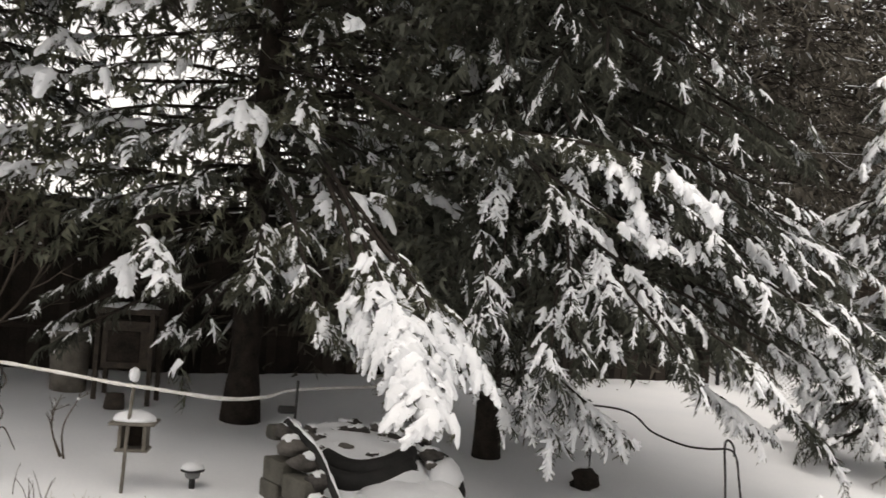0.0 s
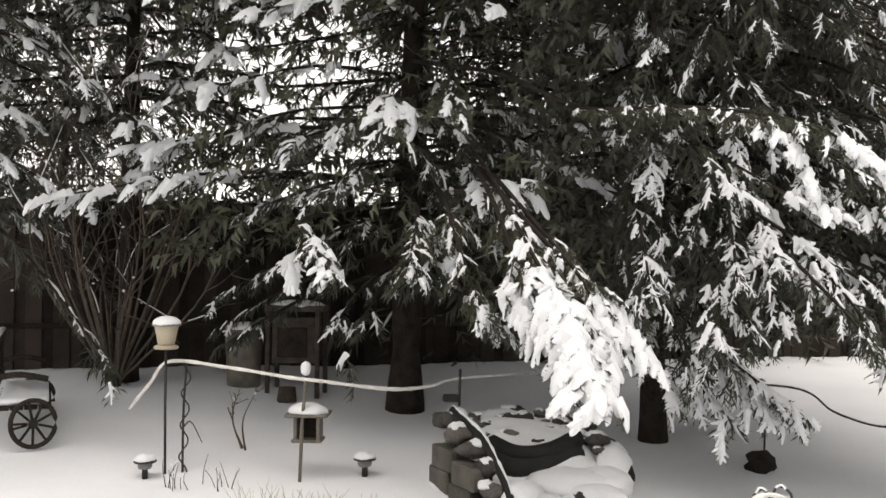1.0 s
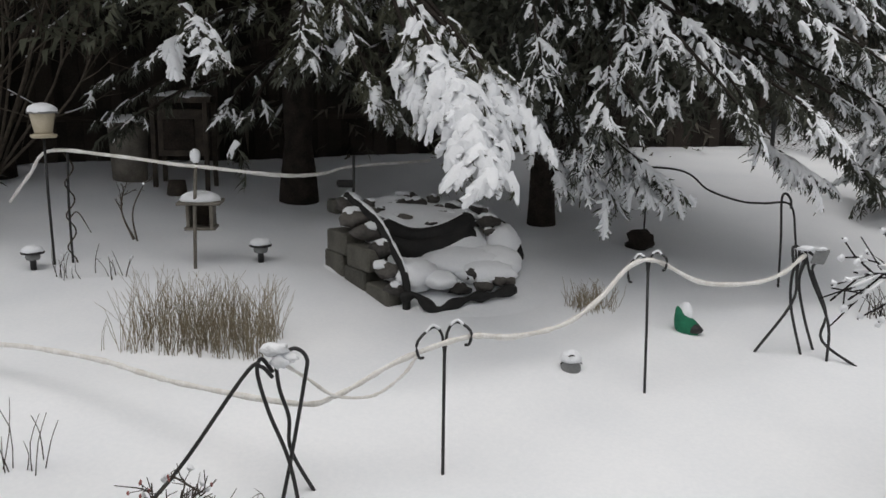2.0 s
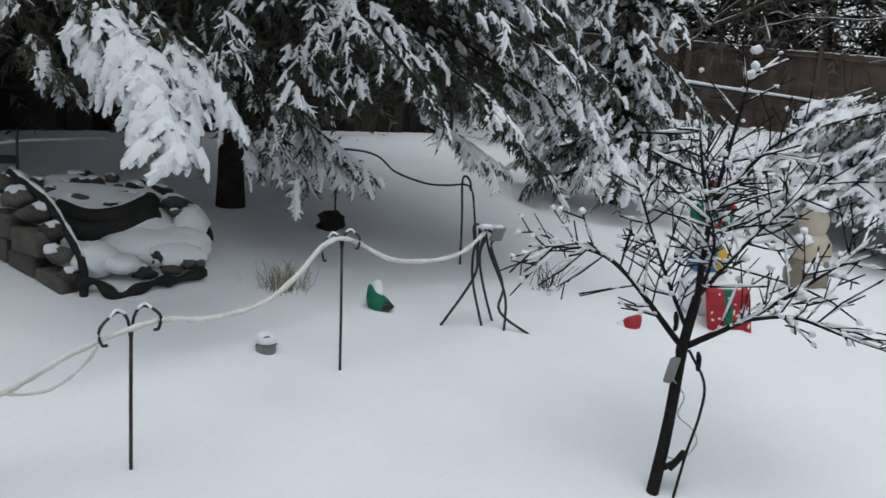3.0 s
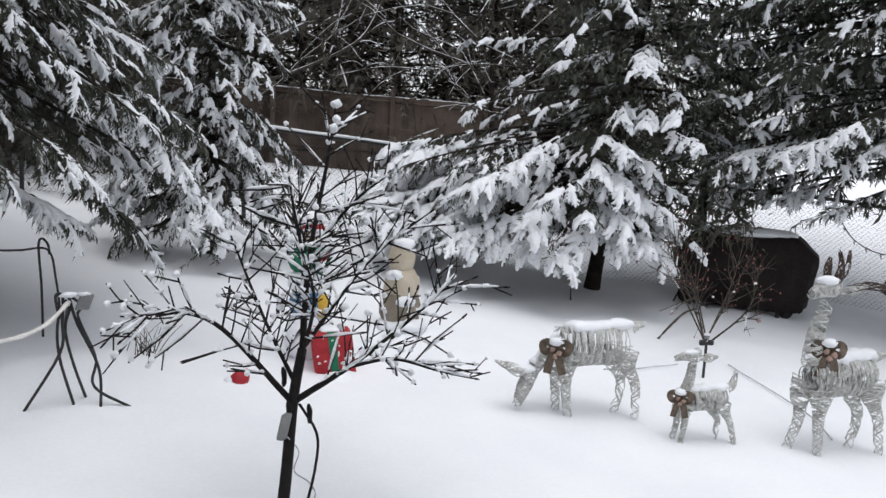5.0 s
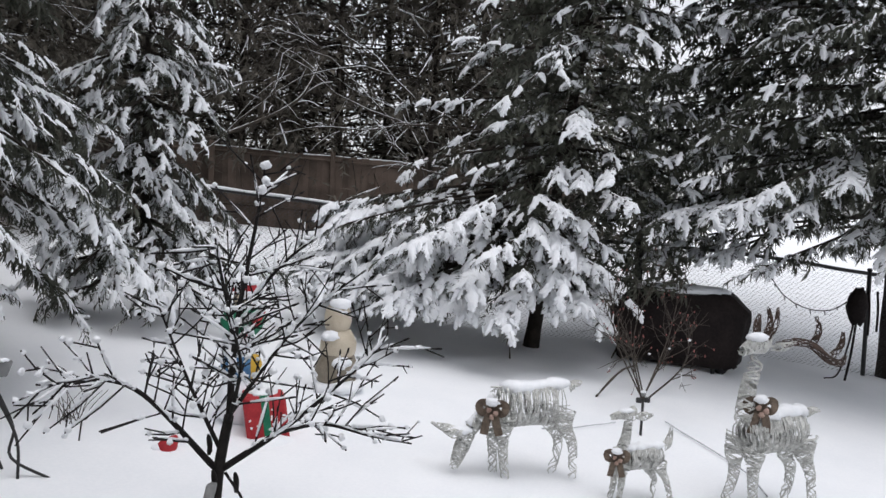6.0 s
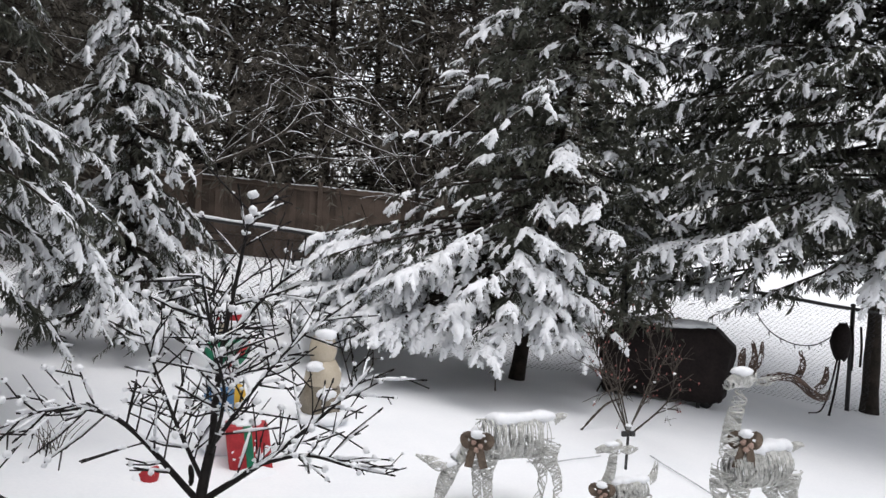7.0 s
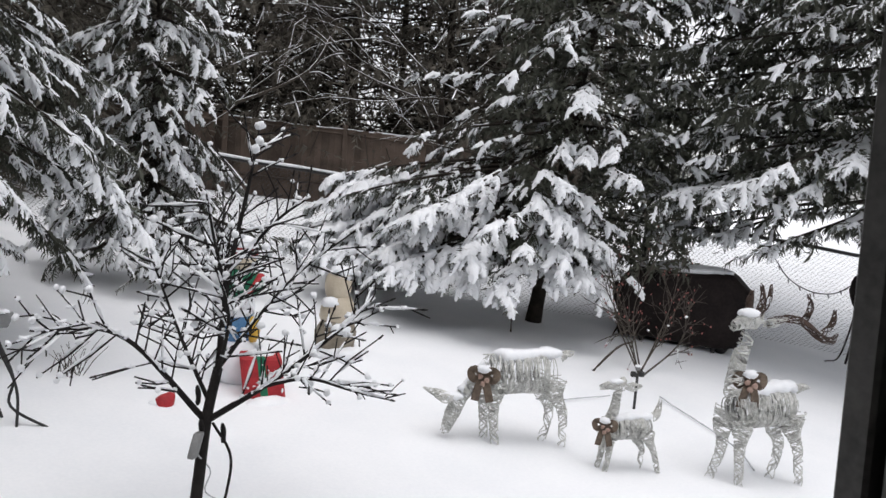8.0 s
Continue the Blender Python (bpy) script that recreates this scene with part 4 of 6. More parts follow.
# ---- lighted twig tree ----
def twig_tree():
    rng = np.random.default_rng(301)
    root = thing("twig_light_tree", "artificial black twig tree with unlit bulbs and snowy tips", "decorative tree")
    foot, fork = np.array([2.005, 3.155, 0.50]), np.array([2.194, 3.312, 1.209])
    h = Heap()
    tube(h, curve([foot, (foot + fork) / 2 + [0.01, 0, 0], fork, (2.286, 3.382, 1.425)], 12), 0.030, 0.022, sides=10)
    part("trunk", h, TREE_BLACK, root)
    white = Heap()
    limbs = ([fork, (1.877, 3.499, 1.584), (1.537, 3.619, 1.614)],
             [fork, (2.461, 3.178, 1.398), (2.733, 3.075, 1.619), (2.892, 3.027, 1.764)],
             [(2.286, 3.382, 1.425), (2.376, 3.473, 1.831), (2.484, 3.501, 2.283), (2.538, 3.522, 2.538)],
             [(2.22, 3.33, 1.28), (2.184, 3.545, 1.549), (2.131, 3.763, 1.911)],
             [(2.286, 3.382, 1.425), (2.553, 3.328, 1.763), (2.812, 3.278, 1.992)],
             [(2.40, 3.21, 1.36), (2.50, 3.00, 1.43), (2.585, 2.80, 1.41)],
             [(2.27, 3.36, 1.40), (2.18, 3.15, 1.70), (2.02, 3.02, 1.95)],
             [(2.29, 3.39, 1.45), (2.46, 3.65, 1.80), (2.60, 3.90, 2.02)],
             [(2.36, 3.46, 1.76), (2.22, 3.36, 2.02), (2.10, 3.24, 2.22)],
             [(2.38, 3.47, 1.86), (2.56, 3.38, 2.10), (2.70, 3.32, 2.22)])
    total = 0
    for li, pts in enumerate(limbs):
        c = curve(pts, 20)
        length = np.linalg.norm(np.diff(c, axis=0), axis=1).sum()
        h = Heap()
        tube(h, c, 0.016 if li < 3 else 0.011, 0.004, sides=6)
        limb = part("limb", h, TREE_BLACK, root)
        seg = c[2:]
        if li not in (2, 3):
            tube(white, seg + [0, 0, 0.009], 0.0125 * rng.random(len(seg)) ** 2.2 + 0.0015, sides=5)
        fine = Heap()
        n = int(length / (0.034 if li < 2 else 0.033 if li < 8 else 0.055) if li != 2 else length / 0.07)
        for k in range(n):
            i = int((0.18 + 0.82 * (k + rng.random()) / n) * 19)
            tan = unit(c[min(i + 1, 19)] - c[max(i - 1, 0)])
            side = unit(np.cross(tan, rng.normal(size=3)))
            way = unit(tan * (0.35 + 0.5 * rng.random()) + side * 0.95 + [0, 0, 0.04])
            ln = 0.13 + 0.20 * rng.random()
            end = c[i] + way * ln
            tube(fine, [c[i], c[i] + way * ln * 0.5 + rng.normal(size=3) * 0.008, end], 0.0048, 0.0034, sides=4)
            tube(fine, [end - way * 0.012, end + way * 0.016], 0.0058, 0.0035, sides=5)
            if abs(way[2]) < 0.85:
                if rng.random() < 0.72:
                    q0, q1 = 0.3 * rng.random(), 0.6 + 0.35 * rng.random()
                    tube(white, [c[i] + way * ln * q + [0, 0, 0.0045] for q in (q0, (q0 + q1) / 2, q1)], np.array([0.004, 0.0055 + 0.004 * rng.random(), 0.004]), sides=5)
                for _ in range(2):
                    if rng.random() < 0.75:
                        q = 0.04 + 0.75 * rng.random() ** 1.4
                        r = 0.006 + 0.008 * rng.random()
                        ball(white, c[i] + way * ln * q + [0, 0, r * 0.5], (r * (1.0 + 0.8 * rng.random()), r, r * 0.8), rng, 0.3, 5, 6)
            if rng.random() < (0.16 if li in (2, 8, 9) else 0.5):
                r = 0.010 + 0.010 * rng.random()
                ball(white, end + [0, 0, 0.004], (r, r, r * 0.95), rng, 0.14, 5, 7)
            for _ in range(2):
                if rng.random() < 0.55:
                    q = 0.35 + 0.5 * rng.random()
                    p = c[i] + way * ln * q
                    w2 = unit(way + unit(np.cross(way, rng.normal(size=3))) * 0.9)
                    l2 = 0.06 + 0.10 * rng.random()
                    tube(fine, [p, p + w2 * l2], 0.004, 0.003, sides=4)
                    if rng.random() < (0.08 if li in (2, 8, 9) else 0.30):
                        r = 0.008 + 0.010 * rng.random()
                        ball(white, p + w2 * l2, (r, r, r), rng, 0.14, 5, 7)
        tagged(part("twigwork", fine, TREE_BLACK, limb), kind="stuff")
    # two stalks above the crown with a snow ball each
    for p, e in (((2.52, 3.52, 2.40), (2.50, 3.46, 2.47)), ((2.49, 3.50, 2.30), (2.44, 3.40, 2.43))):
        ball(white, e, (0.022, 0.022, 0.02), rng, 0.15, 6, 9)
        h = Heap()
        tube(h, [p, e], 0.004, 0.003, sides=5)
        part("stalk", h, TREE_BLACK, root)
    ball(white, (2.538, 3.522, 2.545), (0.026, 0.026, 0.022), rng, 0.15, 6, 9)
    tagged(part("snow", white, SNOW_CLUMP, root), kind="stuff")
    # adapter box and plugs hanging at the fork, and the cable down to the snow
    h = Heap()
    box(h, (2.11, 3.25, 1.13), (0.045, 0.035, 0.10), yaw=30, bevel=0.006, shear=0.5)
    part("adapter", h, GREY_PLASTIC, root, "grey adapter box")
    for p in ((2.145, 3.28, 1.23), (2.27, 3.30, 1.19), (2.175, 3.37, 1.36)):
        h = Heap()
        tube(h, curve([p, (p[0] + 0.01, p[1], p[2] - 0.05), (p[0] + 0.004, p[1] - 0.004, p[2] - 0.09)], 6), np.array([0.006, 0.012, 0.013, 0.011, 0.012, 0.006]), sides=7)
        part("plug", h, TREE_BLACK, root)
    h = Heap()
    tube(h, curve([(2.22, 3.30, 1.20), (2.30, 3.27, 1.05), (2.28, 3.25, 0.90), (2.20, 3.20, 0.75), on(2.10, 3.12, -0.02)], 18), 0.0065, sides=6)
    part("cable", h, TREE_BLACK, root)
    h = Heap()
    tube(h, curve([(2.13, 3.26, 1.08), (2.19, 3.25, 1.0), (2.16, 3.24, 0.92), (2.24, 3.24, 0.85), (2.27, 3.23, 0.78), (2.18, 3.2, 0.72), (2.11, 3.2, 0.74)], 24), 0.0035, sides=5)
    part("thin_cable", h, GREY_CORD, root)
    h = Heap()
    tube(h, curve([(2.08, 3.18, 0.70), (2.12, 3.16, 0.735), (2.16, 3.17, 0.77), (2.17, 3.19, 0.74), (2.11, 3.18, 0.69)], 14), 0.013, sides=6)
    part("plug_cluster", h, TREE_BLACK, root)


twig_tree()


# ---- wire deer ----
def strands(heap, spine, radii, rng, count, r=0.0042, slot=0, squash=1.0, turns=(0.6, 2.2), n=16):
    """Strands that wind round a body along a spine, crossing one another, so that the snow shows through."""
    c = curve(spine, 24)
    rad = np.interp(np.linspace(0, 1, 24), np.linspace(0, 1, len(radii)), radii)
    tan = unit(np.gradient(c, axis=0))
    ref = np.array([0, 0, 1.0]) if abs(tan[:, 2]).mean() < 0.75 else np.array([1.0, 0, 0])
    side = unit(np.cross(ref, tan))
    up = np.cross(tan, side)
    for k in range(count):
        s0, s1 = sorted(rng.random(2))
        if s1 - s0 < 0.25:
            s1 = min(1, s0 + 0.3)
        s = np.linspace(s0, s1, n)
        a = rng.random() * 6.28 + rng.choice((-1, 1)) * (turns[0] + (turns[1] - turns[0]) * rng.random()) * 2 * np.pi * np.linspace(0, 1, n) * (s1 - s0) + np.cumsum(rng.normal(size=n) * 0.12)
        idx = s * 23
        i0 = np.clip(idx.astype(int), 0, 22)
        f = (idx - i0)[:, None]
        mix = lambda arr: arr[i0] * (1 - f) + arr[i0 + 1] * f
        rr = np.interp(s, np.linspace(0, 1, 24), rad)[:, None]
        p = mix(c) + rr * (np.cos(a)[:, None] * mix(side) + squash * np.sin(a)[:, None] * mix(up))
        tube(heap, p, r, sides=3, slot=slot, caps=False)


DEER = {
    # spine shapes in parts of the body's length and the back's height
    "graze": dict(body=1.36, legs=((-0.40, -0.34, -0.37, 1), (-0.36, -0.33, -0.30, -1), (0.36, 0.38, 0.38, 1), (0.44, 0.42, 0.57, -1)),
                  neck=((-0.40, 0.80), (-0.60, 0.66), (-0.76, 0.50)), head=((-0.74, 0.55), (-0.84, 0.34), (-0.93, 0.13)), ear=((-0.80, 0.52), (-0.98, 0.53), (-1.14, 0.58)),
                  tail=((0.50, 0.92), (0.60, 0.97), (0.72, 0.98))),
    "fawn": dict(body=1.25, legs=((-0.40, -0.30, -0.52, 1), (-0.36, -0.28, -0.44, -1), (0.30, 0.32, 0.34, 1), (0.44, 0.38, 0.68, -1)),
                 neck=((-0.36, 0.84), (-0.26, 1.14), (-0.22, 1.48)), head=((-0.12, 1.50), (-0.34, 1.54), (-0.58, 1.50)), ear=((-0.14, 1.52), (-0.04, 1.55), (0.06, 1.60)),
                 tail=((0.48, 0.92), (0.60, 1.02), (0.66, 1.28))),
    "stand": dict(body=1.20, legs=((-0.46, -0.40, -0.66, 1), (-0.36, -0.34, -0.32, -1), (0.34, 0.36, 0.32, 1), (0.44, 0.42, 0.62, -1)),
                  neck=((-0.44, 0.86), (-0.42, 1.20), (-0.30, 1.55)), head=((-0.18, 1.66), (-0.38, 1.66), (-0.56, 1.60)), ear=((-0.18, 1.64), (-0.04, 1.66), (0.10, 1.72)),
                  tail=((0.50, 0.94), (0.62, 0.97), (0.76, 0.97))),
}


def deer(label, at, yaw, size, pose_, antlers=False, seed=1, load=1.0):
    """A decoration of clear strands on a frame, facing local -x; one mesh with its snow and antlers."""
    rng = np.random.default_rng(seed)
    h = Heap()
    L, H = size        # body length and back height
    leg = H * 0.62
    tr = H * 0.17
    form = DEER[pose_]
    flat_line = lambda pts, y=0.0: [(L * x, y, H * z) for x, z in pts]
    # barrel of the body, wound from side to side
    strands(h, [(-L * 0.50, 0, H * 0.76), (-L * 0.2, 0, H * 0.77), (L * 0.2, 0, H * 0.78), (L * 0.48, 0, H * 0.80)], [tr * 0.72, tr * 1.02, tr * 0.98, tr * 1.05, tr * 0.62], rng, 25, r=0.0034, squash=form["body"], turns=(6.0, 13.0), n=64)
    for x, top, foot, way in form["legs"]:
        y = tr * 0.55 * way
        hind = x > 0
        knee = (L * x + (L * 0.11 if hind else 0.0), y, leg * 0.52)
        strands(h, [(L * top, y * 0.8, leg * 1.22), (L * x - (L * 0.02 if hind else 0), y, leg * 0.9), knee, (L * foot, y, -0.05)], [tr * 0.85, tr * 0.66, tr * 0.36, tr * 0.27, tr * 0.24], rng, 25, r=0.0034, turns=(2.0, 7.0), n=30)
    neck, head = flat_line(form["neck"]), flat_line(form["head"])
    strands(h, neck, [tr * 0.62, tr * 0.48, tr * 0.38], rng, 32, r=0.0034, turns=(2.0, 6.0), n=32)
    strands(h, head, [tr * 0.46, tr * 0.46, tr * 0.24], rng, 40, r=0.0034, turns=(1.2, 4.0), n=22)
    for s in (-1, 1):
        strands(h, [(L * x, s * (0.02 + 0.05 * k), H * z) for k, (x, z) in enumerate(form["ear"])], [0.012, 0.030, 0.004], rng, 20)
    strands(h, flat_line(form["tail"]), [0.03, 0.025, 0.008], rng, 24)
    # outline rods of the frame
    tube(h, curve([(-L * 0.5, 0, H * 0.97), (0, 0, H * 0.97), (L * 0.5, 0, H * 0.98)], 10), 0.005, sides=5)
    if antlers:
        near_ = [(L * -0.14, -0.05, H * 1.66), (L * 0.04, -0.12, H * 1.72), (L * 0.26, -0.16, H * 1.69), (L * 0.50, -0.18, H * 1.55), (L * 0.70, -0.18, H * 1.51), (L * 0.80, -0.17, H * 1.58)]
        far_ = [(L * -0.16, 0.05, H * 1.66), (L * -0.18, 0.09, H * 1.76), (L * -0.15, 0.11, H * 1.86), (L * -0.11, 0.12, H * 1.95)]
        for beam, tines in ((near_, ((2, (L * 0.30, -0.16, H * 1.98)), (3, (L * 0.67, -0.20, H * 1.83)))),
                            (far_, ((0, (L * 0.02, 0.12, H * 2.03)), (0, (L * 0.20, 0.13, H * 2.01))))):
            strands(h, beam, np.append(np.linspace(0.026, 0.024, len(beam) - 1), 0.008), rng, 36, r=0.0038, slot=1)
            for b, e in tines:
                strands(h, [beam[b], (np.array(beam[b]) * 0.45 + np.array(e) * 0.55) + [0.04, 0, -0.01], e], [0.022, 0.019, 0.009], rng, 24, r=0.0038, slot=1)
    # snow along the back, on the head and down the neck
    line = curve([(-L * 0.36, 0, H * 0.97), (-L * 0.1, 0, H * 0.955), (L * 0.2, 0, H * 0.975), (L * 0.5, 0, H * 0.985)], 16)
    w = tr * 0.75 * (0.7 + 0.45 * rng.random(16)) * load
    w[0] *= 0.5
    w[-1] *= 0.5
    tube(h, line + np.c_[np.zeros(16), rng.normal(size=16) * 0.006, np.zeros(16)], w, sides=9, slot=2, squash=0.55)
    ball(h, np.mean(head[:2], 0) + [-L * 0.04, 0, tr * 0.5], (L * 0.15, tr * 0.5, tr * 0.30), rng, 0.06, 7, 12, slot=2)
    if pose_ == "graze":
        tube(h, curve([np.array(neck[0]) + [-0.03, 0, tr * 0.6], np.array(neck[1]) + [0, 0, tr * 0.55], np.array(neck[2]) + [0, 0, tr * 0.5]], 10), 0.02 + 0.018 * rng.random(10), sides=7, slot=2, squash=0.8)
    me = h.mesh("deer", [WIRE_WHITE, BROWN_WIRE, SNOW_CLUMP])
    ob = new("deer_decoration", me)
    ob.matrix_world = pose(at[0], at[1], ground_height(*at) + 0.0, 0, 0, yaw)
    tagged(ob, label, "deer decoration", "wire deer family")
    return ob


def ribbon_bow(at, yaw, scale, seed):
    """A burlap bow with two loops, two tails and a little rose cluster, topped with snow."""
    rng = np.random.default_rng(seed)
    root = thing("ribbon_bow", "snow-topped burlap ribbon bow with small rose flowers on a deer", "bow")

    def ribbon(pts, w, mat_):
        h = Heap()
        c = curve(pts, 14)
        a = np.array([0, 0, 1.0])
        tan = unit(np.gradient(c, axis=0))
        sd = unit(np.cross(tan, [1.0, 0.2, 0.1])) * w
        v = np.concatenate([c - sd, c + sd, c - sd + [0.004, 0, 0], c + sd + [0.004, 0, 0]])
        n = 14
        t = []
        for i in range(n - 1):
            t += [(i, i + 1, n + i + 1), (i, n + i + 1, n + i), (2 * n + i, 3 * n + i, 3 * n + i + 1), (2 * n + i, 3 * n + i + 1, 2 * n + i + 1)]
        h.add(v * 1.0, t)
        return h

    m = Matrix.Translation(at) @ pose(0, 0, 0, 0, 0, yaw) @ Matrix.Scale(scale, 4)
    for s in (-1, 1):
        ob = part("loop", ribbon([(0, 0, 0), (-0.03, s * 0.05, 0.05), (-0.015, s * 0.095, 0.025), (-0.025, s * 0.07, -0.025), (0, 0, 0)], 0.027, BURLAP), BURLAP, root)
        ob.matrix_world = m
        ob = part("tail", ribbon([(0, 0, 0), (-0.04, s * 0.03, -0.07), (-0.015, s * 0.055, -0.18)], 0.028, BURLAP), BURLAP, root)
        ob.matrix_world = m
    for p in ((-0.04, 0.02, 0.0), (-0.045, -0.03, -0.02), (-0.05, 0.0, -0.045)):
        h = Heap()
        ball(h, p, (0.016, 0.020, 0.018), rng, 0.2, 6, 9)
        part("flower", h, ROSE, root, "dusty rose cloth flower").matrix_world = m
    h = Heap()
    ball(h, (-0.02, 0, 0.055), (0.04, 0.055, 0.03), rng, 0.1, 7, 11)
    part("snow", h, SNOW_CLUMP, root).matrix_world = m


deer("grazing doe of clear white wire strands with snow on its back", (4.88, 3.69), -26, (0.58, 0.64), "graze", seed=401)
deer("small fawn of clear white wire strands, snow on its head", (5.24, 3.04), -28, (0.38, 0.38), "fawn", seed=402)
deer("standing buck of clear white wire strands with brown wire antlers", (6.04, 2.48), -24, (0.56, 0.68), "stand", True, seed=403)
ribbon_bow((4.575, 3.755, 1.045), 30, 0.95, 411)
ribbon_bow((5.03, 3.07, 0.80), 30, 0.72, 412)
ribbon_bow((5.86, 2.50, 1.12), 40, 1.0, 413)


# ---- hooks, rope and cables ----
def double_hook(label, foot, junction, left, right):
    """A shepherd's stake with two curved hooks."""
    root = thing("shepherd_hook", label, "garden hook", "shepherd hooks")
    h = Heap()
    tube(h, [np.array(foot) - [0, 0, 0.12], np.array(foot) * 0.5 + np.array(junction) * 0.5, junction], 0.0075, sides=8)
    part("stake", h, BLACK_IRON, root)
    for top, end in (left, right):
        j, top, end = np.array(junction), np.array(top), np.array(end)
        h = Heap()
        tube(h, curve([j - [0, 0, 0.03], j + (top - j) * [0.25, 0.25, 0.7], top, top * 0.4 + end * 0.6 + (end - top) * [0.5, 0.5, 0] + [0, 0, 0.02], end, end + (top - end) * [0.35, 0.35, 0] + [0, 0, -0.01]], 18), 0.0065, sides=7)
        part("hook", h, BLACK_IRON, root)
        h = Heap()
        rng = np.random.default_rng(5)
        tube(h, curve([j + (top - j) * [0.4, 0.4, 0.85] + [0, 0, 0.008], top + [0, 0, 0.009], top + (end - top) * [0.5, 0.5, 0.2] + [0, 0, 0.008]], 7), 0.007, sides=6)
        part("snow", h, SNOW_CLUMP, root)


double_hook("black iron double shepherd hook holding a snowy rope light", on(-0.160, 3.52), (-0.157, 3.57, 1.265), ((-0.209, 3.564, 1.36), (-0.263, 3.508, 1.247)), ((-0.105, 3.602, 1.375), (-0.052, 3.578, 1.288)))
double_hook("tall black iron double shepherd hook holding a snowy rope light", on(0.86, 4.40), (0.871, 4.541, 1.418), ((0.823, 4.563, 1.485), (0.775, 4.547, 1.354)), ((0.919, 4.548, 1.507), (0.956, 4.524, 1.423)))

root = thing("shepherd_hook", "single black iron shepherd hook with a black cable over it", "garden hook", "shepherd hooks")
h = Heap()
tube(h, curve([on(2.20, 6.44, -0.1), (2.195, 6.45, 1.25), (2.180, 6.455, 1.53), (2.20, 6.45, 1.59), (2.235, 6.43, 1.55), (2.24, 6.42, 1.48)], 24), 0.009, sides=8)
part("stake", h, BLACK_IRON, root)


def leaning_hooks(name_label, legs, clump, seed):
    """Shepherd hooks leaning together with their tops tangled; each rod is a part."""
    rng = np.random.default_rng(seed)
    root = thing("hook_bundle", name_label, "garden hook")
    for pts in legs:
        h = Heap()
        tube(h, curve(pts, 26), 0.0085, sides=7)
        part("rod", h, BLACK_IRON, root)
    h = Heap()
    for p, r in clump:
        ball(h, p, r, rng, 0.18, 7, 10)
    tagged(part("snow", h, SNOW_CLUMP, root), "clump of snow on the tangled tops")
    return root


leaning_hooks("tangled black iron hooks leaning together like a tripod in the snow", (
    [(-0.83, 3.29, 1.22), (-0.87, 3.27, 1.27), (-0.926, 3.247, 1.248), (-1.166, 3.145, 0.90), on(-1.36, 3.13, -0.03)],
    [(-0.83, 3.30, 1.24), (-0.87, 3.28, 1.30), (-0.885, 3.27, 1.24), (-0.84, 3.26, 1.08), (-0.764, 3.253, 0.883), on(-0.70, 3.17, -0.03)],
    [(-0.80, 3.30, 1.31), (-0.742, 3.314, 1.335), (-0.70, 3.33, 1.29), (-0.712, 3.346, 1.20), (-0.764, 3.29, 0.883), on(-0.80, 3.24, -0.03)],
    [(-0.82, 3.31, 1.27), (-0.81, 3.32, 1.16), (-0.775, 3.32, 1.04), (-0.77, 3.32, 0.90), on(-0.67, 3.34, -0.03)]),
    (((-0.82, 3.29, 1.335), (0.06, 0.04, 0.025)), ((-0.80, 3.28, 1.29), (0.035, 0.03, 0.03)), ((-0.765, 3.30, 1.30), (0.035, 0.025, 0.02))), 9)
bundle = leaning_hooks("black iron hooks leaning together with wires and a small grey box", (
    [(1.80, 5.05, 1.36), (1.797, 5.07, 1.445), (1.83, 5.06, 1.44), (1.82, 5.04, 1.30), (1.793, 5.008, 1.129), on(1.59, 5.03, -0.03)],
    [(1.85, 5.05, 1.42), (1.80, 5.05, 1.30), (1.80, 5.03, 1.10), on(1.88, 5.02, -0.03)],
    [(1.87, 5.05, 1.38), (1.84, 5.05, 1.25), (1.88, 5.04, 1.05), on(1.98, 5.10, -0.03)],
    [(1.88, 5.05, 1.43), (1.93, 5.03, 1.38), (1.90, 5.02, 1.32), (1.99, 5.0, 1.08), (1.97, 4.97, 0.92), on(2.17, 4.88, -0.02)],
    [(1.86, 5.05, 1.44), (1.90, 5.03, 1.28), (2.0, 4.98, 1.02), on(1.99, 4.93, -0.03)]),
    (((1.86, 5.04, 1.45), (0.05, 0.03, 0.018)), ((1.93, 5.01, 1.455), (0.035, 0.03, 0.012))), 10)
h = Heap()
box(h, (1.935, 5.015, 1.405), (0.075, 0.03, 0.085), yaw=-15, bevel=0.006, shear=0.35)
part("socket_box", h, GREY_PLASTIC, bundle, "small grey socket box")


def rope(name, label, pts, r, mat_, n=90, seed=1, rough=0.15, category="rope light"):
    rng = np.random.default_rng(seed)
    h = Heap()
    c = curve(pts, n)
    tube(h, c, r * (1 + rough * rng.normal(size=n).clip(-1.5, 1.5)), sides=8)
    return tagged(part(name, h, mat_), label, category)


rope("rope_light", "white rope light thick with snow, slung between hooks",
     [on(-3.35, 4.75, 0.0), on(-2.9, 4.45, 0.04), (-2.35, 4.12, 1.07), (-1.794, 3.835, 1.102), (-1.52, 3.715, 1.079), (-1.272, 3.58, 1.076), (-0.764, 3.40, 1.07), (-0.594, 3.431, 1.10), (-0.331, 3.501, 1.237), (-0.057, 3.586, 1.315), (0.143, 3.773, 1.264), (0.394, 4.01, 1.262),
      (0.589, 4.261, 1.328), (0.771, 4.513, 1.438), (0.912, 4.54, 1.462), (1.181, 4.658, 1.326), (1.49, 4.824, 1.287), (1.689, 4.925, 1.318), (1.86, 5.042, 1.41)], 0.0125, ROPE_SNOW, 150, 3)
